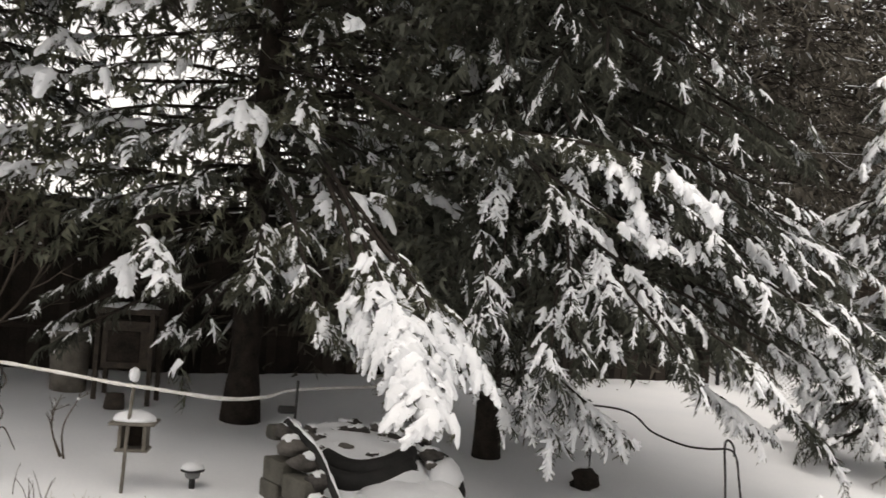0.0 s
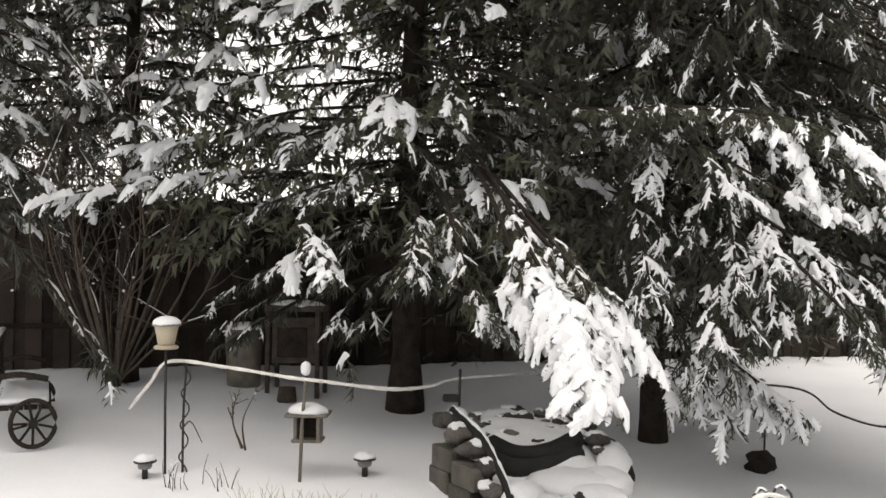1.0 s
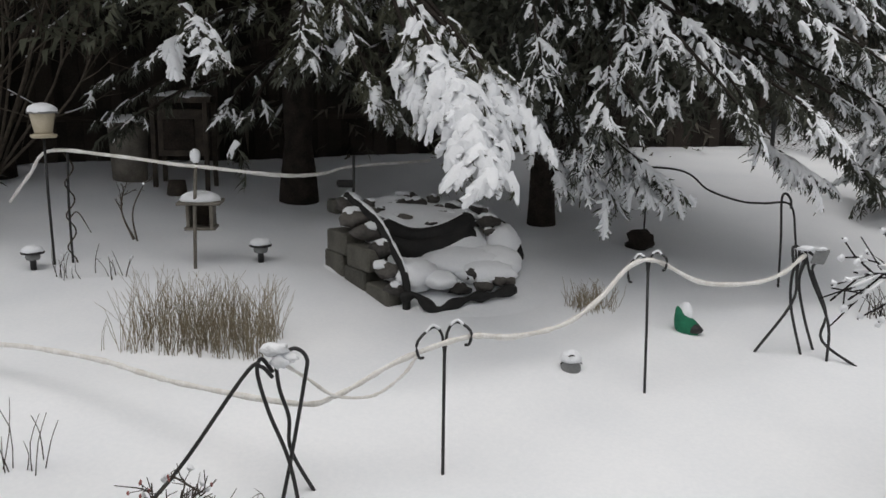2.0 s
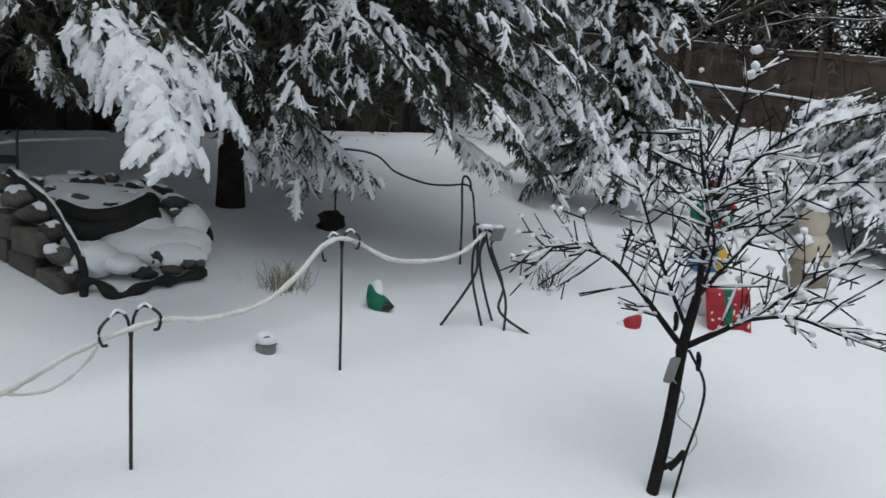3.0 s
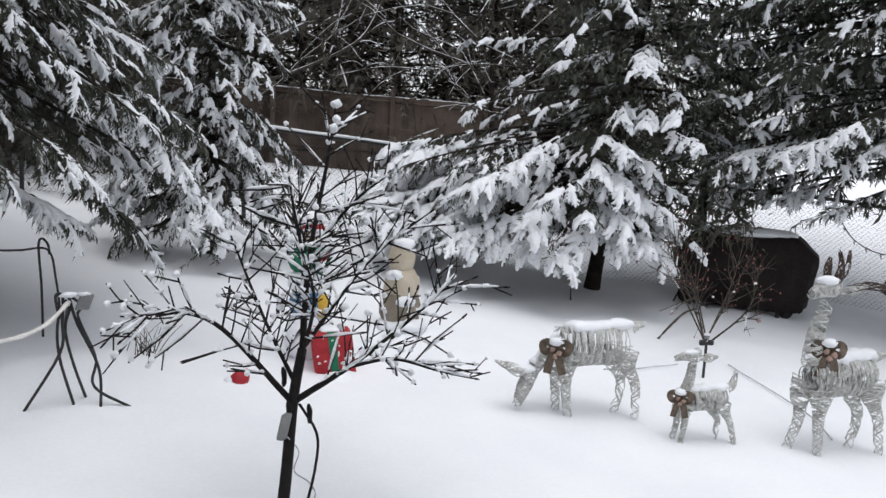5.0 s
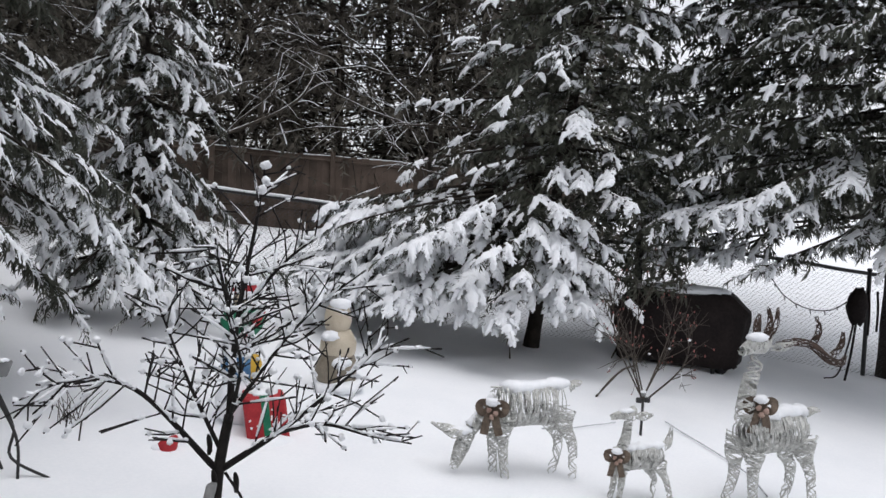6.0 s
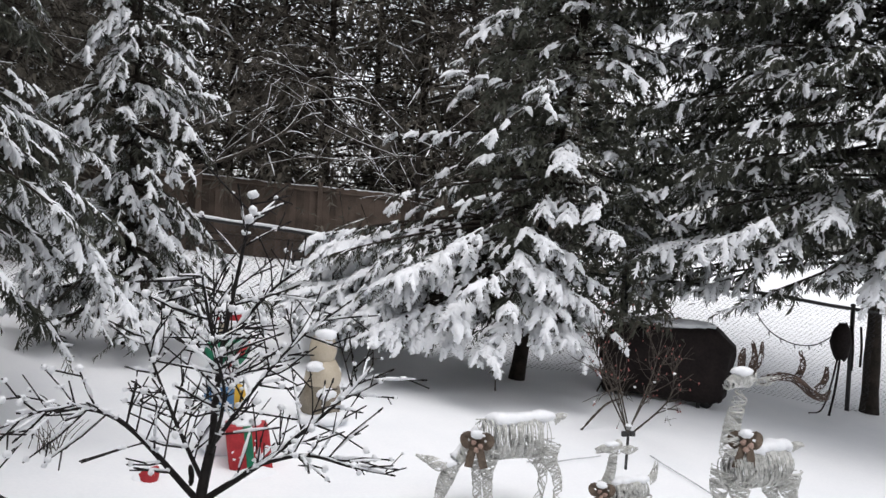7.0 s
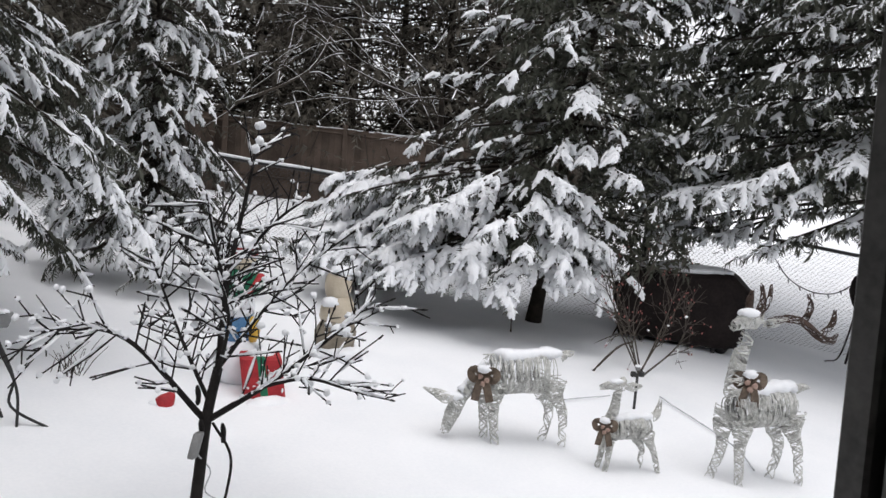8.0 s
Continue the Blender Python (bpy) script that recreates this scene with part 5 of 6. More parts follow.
rope("rope_light", "thin snowy strand looped from the hook bundle", [(-0.79, 3.29, 1.28), (-0.70, 3.36, 1.19), (-0.60, 3.42, 1.10), (-0.45, 3.46, 1.09), (-0.33, 3.49, 1.17), (-0.27, 3.505, 1.25)], 0.007, ROPE_SNOW, 40, 4)
rope("rope_light", "snow-covered rope light sagging between garden stakes",
     [(-3.573, 6.502, 1.45), (-3.3, 6.3, 1.68), (-3.099, 6.207, 1.86), (-2.569, 6.006, 1.852), (-2.09, 5.95, 1.80), (-1.875, 5.931, 1.785), (-1.424, 6.25, 1.70), (-1.23, 6.795, 1.66), (-1.076, 7.329, 1.664), (-0.46, 7.896, 1.667)], 0.013, ROPE_SNOW, 90, 5)
rope("cable", "black cable sagging from the spruce to the hook", [(0.55, 7.75, 1.80), (1.0, 7.4, 1.70), (1.541, 6.967, 1.70), (1.75, 6.85, 1.56), (1.964, 6.727, 1.492), (2.10, 6.6, 1.495), (2.235, 6.43, 1.51), (2.26, 6.35, 1.30), (2.20, 6.1, 1.10), (2.0, 5.5, 1.20), (1.86, 5.06, 1.38)], 0.008, BLACK_IRON, 90, 6, 0.05, "cable")


# ---- rock garden pond ----
def stone(heap, centre, radii, rng, slot=0):
    ball(heap, centre, radii, rng, 0.16, 6, 8, slot)


def rock_pond():
    rng = np.random.default_rng(501)
    root = thing("rock_pond", "snow-covered rock garden pond with a block wall and black liner", "garden pond")
    # the mound of soil and snow
    h = Heap()
    n = 44
    xs, ys = np.meshgrid(np.linspace(-1.25, 0.55, n), np.linspace(5.35, 7.9, n))
    d1 = ((xs + 0.48) / 0.62) ** 4 + ((ys - 6.95) / 0.75) ** 4
    d2 = ((xs + 0.10) / 0.50) ** 2 + ((ys - 6.0) / 0.48) ** 2
    z = gz(xs, ys) - 0.03 + 0.33 * np.exp(-d1 ** 1.5) + 0.12 * np.exp(-d2) + 0.025 * lattice(xs * 6, ys * 6, 9) * np.exp(-d1 * 0.6)
    edge = np.minimum.reduce([xs + 1.25, 0.55 - xs, ys - 5.35, 7.9 - ys]) < 0.05
    z = np.where(edge, gz(xs, ys) - 0.05, z)
    i = (np.arange(n - 1)[:, None] * n + np.arange(n - 1)[None]).ravel()
    h.add(np.stack([xs.ravel(), ys.ravel(), z.ravel()], 1), np.concatenate([np.stack([i, i + 1, i + n + 1], 1), np.stack([i, i + n + 1, i + n], 1)]))
    part("mound", h, SNOW, root, "mound under smooth snow")
    # block wall, two courses
    a, b = np.array([-1.10, 6.42]), np.array([-0.55, 5.62])
    d = unit(b - a)
    yaw = math.degrees(math.atan2(d[1], d[0]))
    for course in range(2):
        for k in range(3 if course == 0 else 2):
            c = a + d * (0.17 + 0.33 * k + 0.05 * course)
            h = Heap()
            box(h, (c[0], c[1], ground_height(*c) + 0.06 + 0.165 * course - 0.05 * k * 0.5), (0.315, 0.16, 0.155), yaw=yaw + rng.normal() * 2, bevel=0.012)
            part("block", h, BLOCK, root, smooth=False)
    h = Heap()
    box(h, (a[0] + 0.04, a[1] + 0.10, ground_height(*a) + 0.42), (0.16, 0.16, 0.10), yaw=yaw, bevel=0.02)
    part("block", h, BLOCK, root, smooth=False)
    # rocks along the wall, round the basin and in front, each with its snow
    spots = [(-0.98, 6.42, 1.48, 0.10), (-0.90, 6.22, 1.40, 0.11), (-0.78, 6.05, 1.33, 0.10), (-0.68, 5.90, 1.24, 0.09), (-0.62, 5.76, 1.12, 0.09), (-0.56, 5.62, 1.02, 0.07),
             (-0.14, 5.70, 1.02, 0.07), (0.02, 5.74, 1.03, 0.06), (0.17, 5.84, 1.05, 0.07), (0.20, 5.92, 1.06, 0.05), (-0.04, 5.84, 1.09, 0.08), (0.12, 5.78, 1.06, 0.05)]
    for k in range(44):
        x, y = -0.98 + 1.05 * rng.random(), 6.45 + 1.0 * rng.random()
        spots.append((x, y, ground_height(x, y) + 0.275 + 0.03 * rng.normal(), 0.035 + 0.05 * rng.random()))
    for x, y, z0, r in spots:
        h = Heap()
        stone(h, (x, y, z0), (r * (0.9 + 0.4 * rng.random()), r * (0.8 + 0.4 * rng.random()), r * 0.62), rng)
        rock = part("rock", h, STONE, root)
        h = Heap()
        ball(h, (x + 0.02 * rng.normal(), y + 0.02, z0 + r * 0.42), (r * (0.6 + 0.3 * rng.random()), r * 0.8, r * 0.36), rng, 0.14, 6, 10)
        part("snow", h, SNOW_CLUMP, rock)
    # the open basin: dark liner under a lip of snow
    h = Heap()
    c = curve([(-0.72, 6.40, 1.20), (-0.52, 6.28, 1.15), (-0.30, 6.32, 1.17), (-0.10, 6.52, 1.24)], 18)
    tube(h, c, np.linspace(0.085, 0.10, 18), sides=9, squash=1.1)
    tube(h, c + [0.01, 0.05, 0.10], 0.07, sides=9)
    part("liner", h, LINER, root, "black rubber pond liner")
    for x, y, rx, ry, rz in ((-0.12, 6.12, 0.32, 0.28, 0.11), (0.10, 6.22, 0.20, 0.28, 0.11), (-0.44, 5.84, 0.16, 0.20, 0.11), (0.03, 5.92, 0.22, 0.18, 0.09), (0.16, 6.62, 0.15, 0.26, 0.17), (-0.27, 5.74, 0.12, 0.14, 0.06)):
        h = Heap()
        ball(h, (x, y, ground_height(x, y) + 0.13), (rx, ry, rz), rng, 0.05, 9, 16)
        part("snow_pad", h, SNOW, root)
    h = Heap()
    tube(h, curve([(0.12, 6.85, 1.30), (0.22, 6.62, 1.22), (0.30, 6.42, 1.08)], 12), np.array([0.03, 0.05, 0.06, 0.065, 0.065, 0.06, 0.06, 0.055, 0.05, 0.045, 0.04, 0.02]), sides=8, squash=0.5)
    part("liner", h, LINER, root)
    h = Heap()
    tube(h, curve([(-0.52, 5.56, 0.98), (-0.42, 5.57, 1.0), (-0.30, 5.49, 0.93), (-0.18, 5.54, 0.95), (-0.05, 5.60, 0.99), (0.06, 5.64, 0.99), (0.22, 5.76, 1.01)], 26), 0.034 + 0.014 * np.sin(np.arange(26) * 1.1), sides=7, squash=0.9)
    part("liner", h, LINER, root)
    # hose over the wall
    h = Heap()
    pts = [(-1.0, 6.40, 1.55), (-0.951, 6.365, 1.52), (-0.744, 6.066, 1.42), (-0.62, 5.90, 1.27), (-0.50, 5.68, 1.10), (-0.478, 5.53, 0.90)]
    tube(h, curve(pts, 26), 0.027, sides=8)
    hose = part("hose", h, LINER, root, "black hose with snow on top")
    h = Heap()
    tube(h, curve(np.array(pts[:-1]) + [0.008, 0.012, 0.020], 24), 0.012 + 0.010 * rng.random(24), sides=7)
    part("snow", h, SNOW_CLUMP, hose)
    h = Heap()
    box(h, (-1.0, 6.39, 1.63), (0.12, 0.07, 0.05), yaw=10, bevel=0.012)
    part("cap", h, LINER, root)
    h = Heap()
    tube(h, [(-0.99, 6.75, 1.45), (-0.985, 6.76, 1.80)], 0.011, sides=7)
    part("stake", h, BLACK_IRON, root)


rock_pond()


# ---- grasses and stems ----
def tuft(name, label, spots, height, lean, seed, mat_, r=0.0028, category="grass", snow=0.0):
    rng = np.random.default_rng(seed)
    h = Heap()
    for x, y in spots:
        b = np.array(on(x, y, -0.02))
        ln = height * (0.45 + 0.65 * rng.random())
        w = unit([rng.normal() * lean, rng.normal() * lean, 1.0])
        bend = np.array([rng.normal(), rng.normal(), -0.2]) * ln * 0.12
        tube(h, curve([b, b + w * ln * 0.55, b + w * ln + bend], 5), np.linspace(r, r * 0.45, 5), sides=3)
        if rng.random() < snow:
            q = b + w * ln
            ball(h, q, (0.010, 0.010, 0.008), rng, 0.2, 4, 6, 1)
    return tagged(part(name, h, [mat_, SNOW_CLUMP]), label, category, kind="stuff")


rng = np.random.default_rng(21)
tuft("ornamental_grass", "pale dry ornamental grass standing up through the snow", [(-2.0 + 0.82 * rng.random() ** 0.9 + 0.12 * rng.normal() * (k % 9 == 0), 4.58 + 0.46 * rng.random()) for k in range(620)], 0.38, 0.17, 22, STRAW, 0.0022)
tuft("grass_tuft", "small tuft of dry grass in the snow", [(0.72 + rng.normal() * 0.07, 5.72 + rng.normal() * 0.06) for _ in range(150)], 0.20, 0.25, 23, STRAW, 0.0020)
tuft("plant_stems", "bare dark plant stems poking out of the snow", [(2.60 + rng.normal() * 0.10, 5.74 + rng.normal() * 0.05) for _ in range(22)], 0.27, 0.35, 24, TWIG, 0.004, "plant")
tuft("plant_stems", "dry seed stalks with snowy heads", [(-2.55 + rng.normal() * 0.06, 5.85 + rng.normal() * 0.04) for _ in range(9)], 0.26, 0.2, 25, TWIG, 0.004, "plant", 0.5)
tuft("plant_stems", "dry seed stalks with snowy heads", [(-2.85 + rng.normal() * 0.07, 5.75 + rng.normal() * 0.04) for _ in range(9)], 0.22, 0.25, 26, TWIG, 0.004, "plant", 0.5)
tuft("plant_stems", "thin bare stems in the snow", [(-1.95 + rng.normal() * 0.06, 3.35 + rng.normal() * 0.06) for _ in range(9)], 0.36, 0.2, 27, TWIG, 0.0035, "plant")


def stem_bush(name, label, base, height, spread, seed, stems, mat_, r0, forks=3, buds=0, snow=0.3, face=None, category="shrub"):
    """A leafless shrub: stems from one foot that fork, with buds and a little snow."""
    rng = np.random.default_rng(seed)
    root = thing(name, label, category)
    fine, white, red = Heap(), Heap(), Heap()
    b = np.array(on(*base, -0.03))
    for i in range(stems):
        a = 6.28 * i / stems + rng.normal() * 0.4
        ln = height * (0.65 + 0.45 * rng.random())
        e = b + [math.cos(a) * spread * rng.random() ** 0.6, math.sin(a) * spread * rng.random() ** 0.6, ln]
        m = b * 0.5 + e * 0.5 + [rng.normal() * 0.13 * height, rng.normal() * 0.13 * height, 0.02 * height]
        c = curve([b + [rng.normal() * 0.02, rng.normal() * 0.02, 0], m, e], 14)
        h = Heap()
        tube(h, c, r0, r0 * 0.3, sides=6)
        part("stem", h, mat_, root)
        for _ in range(forks):
            k = rng.integers(4, 13)
            w = unit(unit(c[k] - c[k - 1]) + rng.normal(size=3) * 0.55 + [0, 0, 0.15])
            l2 = ln * (0.18 + 0.25 * rng.random())
            t2 = curve([c[k], c[k] + w * l2 * 0.5 + rng.normal(size=3) * 0.02, c[k] + w * l2], 7)
            tube(fine, t2, r0 * 0.5, r0 * 0.2, sides=4)
            for _ in range(2):
                q = t2[rng.integers(2, 6)]
                w2 = unit(w + rng.normal(size=3) * 0.7)
                e2 = q + w2 * l2 * 0.4
                tube(fine, [q, e2], r0 * 0.28, r0 * 0.16, sides=3)
                if buds and rng.random() < 0.4:
                    ball(red, e2, (buds * 0.008, buds * 0.008, buds * 0.012), rng, 0.2, 4, 6)
                if rng.random() < snow:
                    ball(white, e2 + [0, 0, 0.006], (0.014, 0.014, 0.011), rng, 0.2, 5, 7)
            if rng.random() < snow:
                tube(white, t2[1:5] + [0, 0, r0 * 0.4], 0.007, 0.005, sides=5)
    tagged(part("twigwork", fine, mat_, root), kind="stuff")
    if white.n:
        tagged(part("snow", white, SNOW_CLUMP, root), kind="stuff")
    if red.n:
        tagged(part("dried_hip", red, BUD, root), kind="stuff")
    return root


stem_bush("bare_bush", "large leafless bush with many leaning stems by the fence", (-4.75, 8.35), 2.9, 1.15, 601, 26, BUSH_BARK, 0.016, 8, 0, 0.18)
stem_bush("bare_shrub", "leafless shrub with reddish buds in front of the grill", (7.72, 4.47), 1.10, 1.0, 602, 7, TWIG, 0.010, 15, 0.8, 0.05)
stem_bush("rose_stems", "thorny bare rose stems with dried hips and snow", (-1.02, 2.72), 0.50, 0.18, 603, 7, TWIG, 0.008, 4, 0.6, 0.12)
stem_bush("rose_stems", "slender bare stems with a dried hip", (-0.66, 2.78), 0.36, 0.10, 604, 4, TWIG, 0.005, 3, 0.6, 0.08)
stem_bush("bare_sapling", "small forked bare sapling in the snow", (-2.72, 6.75), 0.50, 0.14, 605, 3, BUSH_BARK, 0.009, 3, 0, 0.1)


# ---- feeders, houses, lamps and bins ----
def snow_dome(parent, centre, radii, seed=1, flat=0.15):
    h = Heap()
    ball(h, centre, radii, np.random.default_rng(seed), 0.03, 9, 16, flat=flat)
    return part("snow", h, SNOW_CLUMP, parent)


def lathe(heap, centre, profile, sides=16, slot=0):
    """A turned shape: radius and height pairs."""
    tube(heap, [(centre[0], centre[1], centre[2] + z) for _, z in profile], np.array([r for r, _ in profile]), sides=sides, slot=slot)


def bird_feeder(x, y):
    root = thing("bird_feeder", "tan lantern-shaped bird feeder with a snowy roof on a stake", "bird feeder")
    z = ground_height(x, y)
    h = Heap()
    tube(h, [(x + 0.01, y, z - 0.1), (x, y, z + 0.5), (x, y, z + 0.92)], 0.010, sides=8)
    part("stake", h, BLACK_IRON, root)
    t = z + 0.90
    h = Heap()
    lathe(h, (x, y, t), [(0.08, 0.0), (0.088, 0.012), (0.088, 0.022), (0.06, 0.03)])
    part("tray", h, TAN, root)
    h = Heap()
    lathe(h, (x, y, t + 0.03), [(0.058, 0), (0.062, 0.02), (0.084, 0.13), (0.085, 0.14)])
    part("seed_box", h, TAN, root)
    h = Heap()
    lathe(h, (x, y, t + 0.17), [(0.105, 0), (0.10, 0.012), (0.07, 0.04), (0.02, 0.06)])
    part("roof", h, GREY_PLASTIC, root)
    snow_dome(root, (x, y, t + 0.185), (0.102, 0.102, 0.055), 3)


bird_feeder(-3.05, 6.05)
root = thing("vine_stake", "leaning stake with dried vine clinging to it", "garden stake")
h = Heap()
tube(h, curve([on(-2.93, 6.10, -0.05), (-2.95, 6.14, 1.5), (-2.94, 6.16, 1.87)], 10), 0.009, sides=7)
part("stake", h, BLACK_IRON, root)
h = Heap()
tt = np.linspace(0, 1, 40)
tube(h, np.c_[-2.93 - 0.01 * tt + 0.03 * np.cos(tt * 22), 6.10 + 0.06 * tt + 0.03 * np.sin(tt * 22), 1.05 + 0.8 * tt], 0.006, sides=5)
part("vine", h, TWIG, root)
h = Heap()
tube(h, curve([(-2.93, 6.1, 1.40), (-2.86, 6.08, 1.44), (-2.76, 6.05, 1.30)], 8), 0.007, 0.003, sides=5)
part("vine", h, TWIG, root)


def bird_house(x, y):
    root = thing("bird_house", "small grey wooden bird house with a snowy roof on a pole", "bird house")
    z = ground_height(x, y)
    h = Heap()
    tube(h, [(x - 0.03, y - 0.10, z - 0.1), (x - 0.015, y - 0.10, z + 0.4), (x + 0.01, y - 0.10, z + 0.77)], 0.013, sides=8)
    part("pole", h, GREY_WOOD, root)
    for dx in (-0.085, 0.085):
        h = Heap()
        box(h, (x + dx, y, z + 0.36), (0.025, 0.16, 0.17), yaw=8, bevel=0.004)
        part("side_panel", h, GREY_WOOD, root, smooth=False)
    h = Heap()
    box(h, (x, y + 0.07, z + 0.36), (0.16, 0.02, 0.17), yaw=8, bevel=0.004)
    part("back_panel", h, DARK_WOOD, root, smooth=False)
    h = Heap()
    box(h, (x, y, z + 0.275), (0.22, 0.18, 0.02), yaw=8, bevel=0.005)
    part("floor_panel", h, GREY_WOOD, root, smooth=False)
    h = Heap()
    box(h, (x, y, z + 0.46), (0.31, 0.25, 0.022), yaw=8, bevel=0.006)
    part("roof", h, GREY_WOOD, root, smooth=False)
    snow_dome(root, (x, y, z + 0.470), (0.15, 0.12, 0.075), 5, 0.05)
    h = Heap()
    ball(h, (x + 0.01, y - 0.11, z + 0.80), (0.04, 0.035, 0.05), np.random.default_rng(7), 0.1, 7, 10)
    part("snow", h, SNOW_CLUMP, root)


bird_house(-2.02, 6.22)


def path_lamp(x, y, scale=1.0):
    root = thing("path_lamp", "small mushroom-shaped garden path lamp capped with snow", "garden lamp", "path lamps")
    z = ground_height(x, y)
    h = Heap()
    lathe(h, (x, y, z - 0.05), [(0.022 * scale, 0), (0.022 * scale, 0.12 * scale), (0.03 * scale, 0.125 * scale)], 10)
    part("post", h, BLACK_IRON, root)
    h = Heap()
    lathe(h, (x, y, z + 0.075 * scale), [(0.045 * scale, 0), (0.055 * scale, 0.02 * scale), (0.05 * scale, 0.05 * scale)], 14)
    part("lens", h, GREY_PLASTIC, root)
    h = Heap()
    lathe(h, (x, y, z + 0.122 * scale), [(0.082 * scale, 0), (0.085 * scale, 0.01 * scale), (0.05 * scale, 0.035 * scale)], 16)
    part("cap", h, BLACK_IRON, root)
    snow_dome(root, (x, y, z + 0.142 * scale), (0.078 * scale, 0.078 * scale, 0.045 * scale), 8)


path_lamp(-1.635, 6.38)
path_lamp(-3.13, 5.92, 0.95)


def storage_bin():
    root = thing("storage_bin", "grey upright bin with snow on its lid by the fence", "bin")
    x, y = -3.55, 8.80
    z = ground_height(x, y)
    h = Heap()
    tube(h, [(x, y, z - 0.03), (x, y, z + 0.1), (x, y, z + 0.50), (x, y, z + 0.53)], np.array([0.17, 0.175, 0.195, 0.20]), sides=14)
    part("body", h, GREY_WOOD, root)
    h = Heap()
    lathe(h, (x, y, z + 0.53), [(0.215, 0), (0.22, 0.03), (0.19, 0.05)], 16)
    part("lid", h, GREY_WOOD, root)
    snow_dome(root, (x, y, z + 0.57), (0.20, 0.20, 0.08), 9)


storage_bin()


def hutch():
    root = thing("garden_hutch", "dark wooden hutch on legs with a snowy roof", "hutch")
    x, y = -2.95, 8.72
    z = ground_height(x, y)
    for dx in (-0.26, 0.26):
        for dy in (-0.14, 0.14):
            h = Heap()
            box(h, (x + dx, y + dy, z + 0.41), (0.045, 0.045, 0.90), yaw=10, bevel=0.005)
            part("leg", h, DARK_WOOD, root, smooth=False)
    h = Heap()
    box(h, (x, y, z + 0.54), (0.46, 0.28, 0.46), yaw=10, bevel=0.01)
    part("body", h, DARK_WOOD, root, smooth=False)
    h = Heap()
    box(h, (x, y - 0.16, z + 0.52), (0.30, 0.02, 0.30), yaw=10, bevel=0.005)
    part("door", h, BARK, root, smooth=False)
    h = Heap()
    box(h, (x, y, z + 0.86), (0.60, 0.40, 0.06), yaw=10, bevel=0.012)
    part("roof", h, DARK_WOOD, root, smooth=False)
    snow_dome(root, (x, y, z + 0.885), (0.29, 0.20, 0.06), 11)
    h = Heap()
    tube(h, [(x + 0.02, y - 0.35, z - 0.05), (x + 0.02, y - 0.34, z + 0.10)], np.array([0.10, 0.08]), sides=10)
    part("step", h, DARK_WOOD, root)


hutch()


def wheel_bench():
    """A rustic bench whose ends are wagon wheels."""
    root = thing("wheel_bench", "rustic wooden bench with wagon-wheel ends under light snow", "bench")
    o = np.array(on(-4.48, 6.63, -0.07))
    u, v = unit([-0.55, 0.84, 0]), unit([-0.84, -0.55, 0])     # along the bench, and to its back
    for s in (0.0, 1.55):
        c = o + u * (s - 0.42) + [0, 0, 0.24]
        a = np.linspace(0, 2 * np.pi, 29)
        h = Heap()
        tube(h, np.array([c + v * 0.16 * math.cos(t) + np.array([0, 0, 0.18 * math.sin(t)]) for t in a]), 0.018, sides=8, caps=False)
        wheel = part("wheel", h, BARK, root)
        for t in a[:-1:3]:
            h = Heap()
            tube(h, [c + v * 0.04 * math.cos(t) + np.array([0, 0, 0.04 * math.sin(t)]), c + v * 0.155 * math.cos(t) + np.array([0, 0, 0.175 * math.sin(t)])], 0.010, sides=6)
            part("spoke", h, BARK, wheel)
        h = Heap()
        tube(h, [c - u * 0.05, c + u * 0.05], 0.036, sides=10)
        part("hub", h, BARK, wheel)
        h = Heap()
        tube(h, curve([c + v * -0.10 + [0, 0, 0.34], c + v * 0.10 + [0, 0, 0.38], c + v * 0.28 + [0, 0, 0.36]], 8), 0.025, sides=7)
        part("armrest", h, BARK, root)
    yaw = math.degrees(math.atan2(u[1], u[0]))
    for k in range(4):
        h = Heap()
        box(h, o + u * 0.26 + v * (-0.08 + 0.10 * k) + [0, 0, 0.36], (1.32, 0.095, 0.03), yaw=yaw, bevel=0.006)
        part("seat_slat", h, BARK, root, smooth=False)
    for z in (0.52, 0.86):
        h = Heap()
        box(h, o + u * 0.26 + v * 0.28 + [0, 0, z], (1.36, 0.05, 0.07), yaw=yaw, bevel=0.008)
        part("back_rail", h, BARK, root, smooth=False)
    for k in range(10):
        h = Heap()
        box(h, o + u * (-0.36 + 0.138 * k) + v * 0.28 + [0, 0, 0.69], (0.06, 0.025, 0.30), yaw=yaw, bevel=0.004)
        part("back_slat", h, BARK, root, smooth=False)
    h = Heap()
    rng = np.random.default_rng(3)
    box(h, o + u * 0.26 + v * 0.07 + [0, 0, 0.405], (1.26, 0.36, 0.055), yaw=yaw, bevel=0.025)
    part("snow", h, SNOW_CLUMP, root, "snow lying on the seat")
    h = Heap()
    tube(h, [o + u * -0.40 + v * 0.28 + [0, 0, 0.90], o + u * 0.92 + v * 0.28 + [0, 0, 0.90]], 0.028, sides=7, squash=0.6)
    part("snow", h, SNOW_CLUMP, root)


wheel_bench()


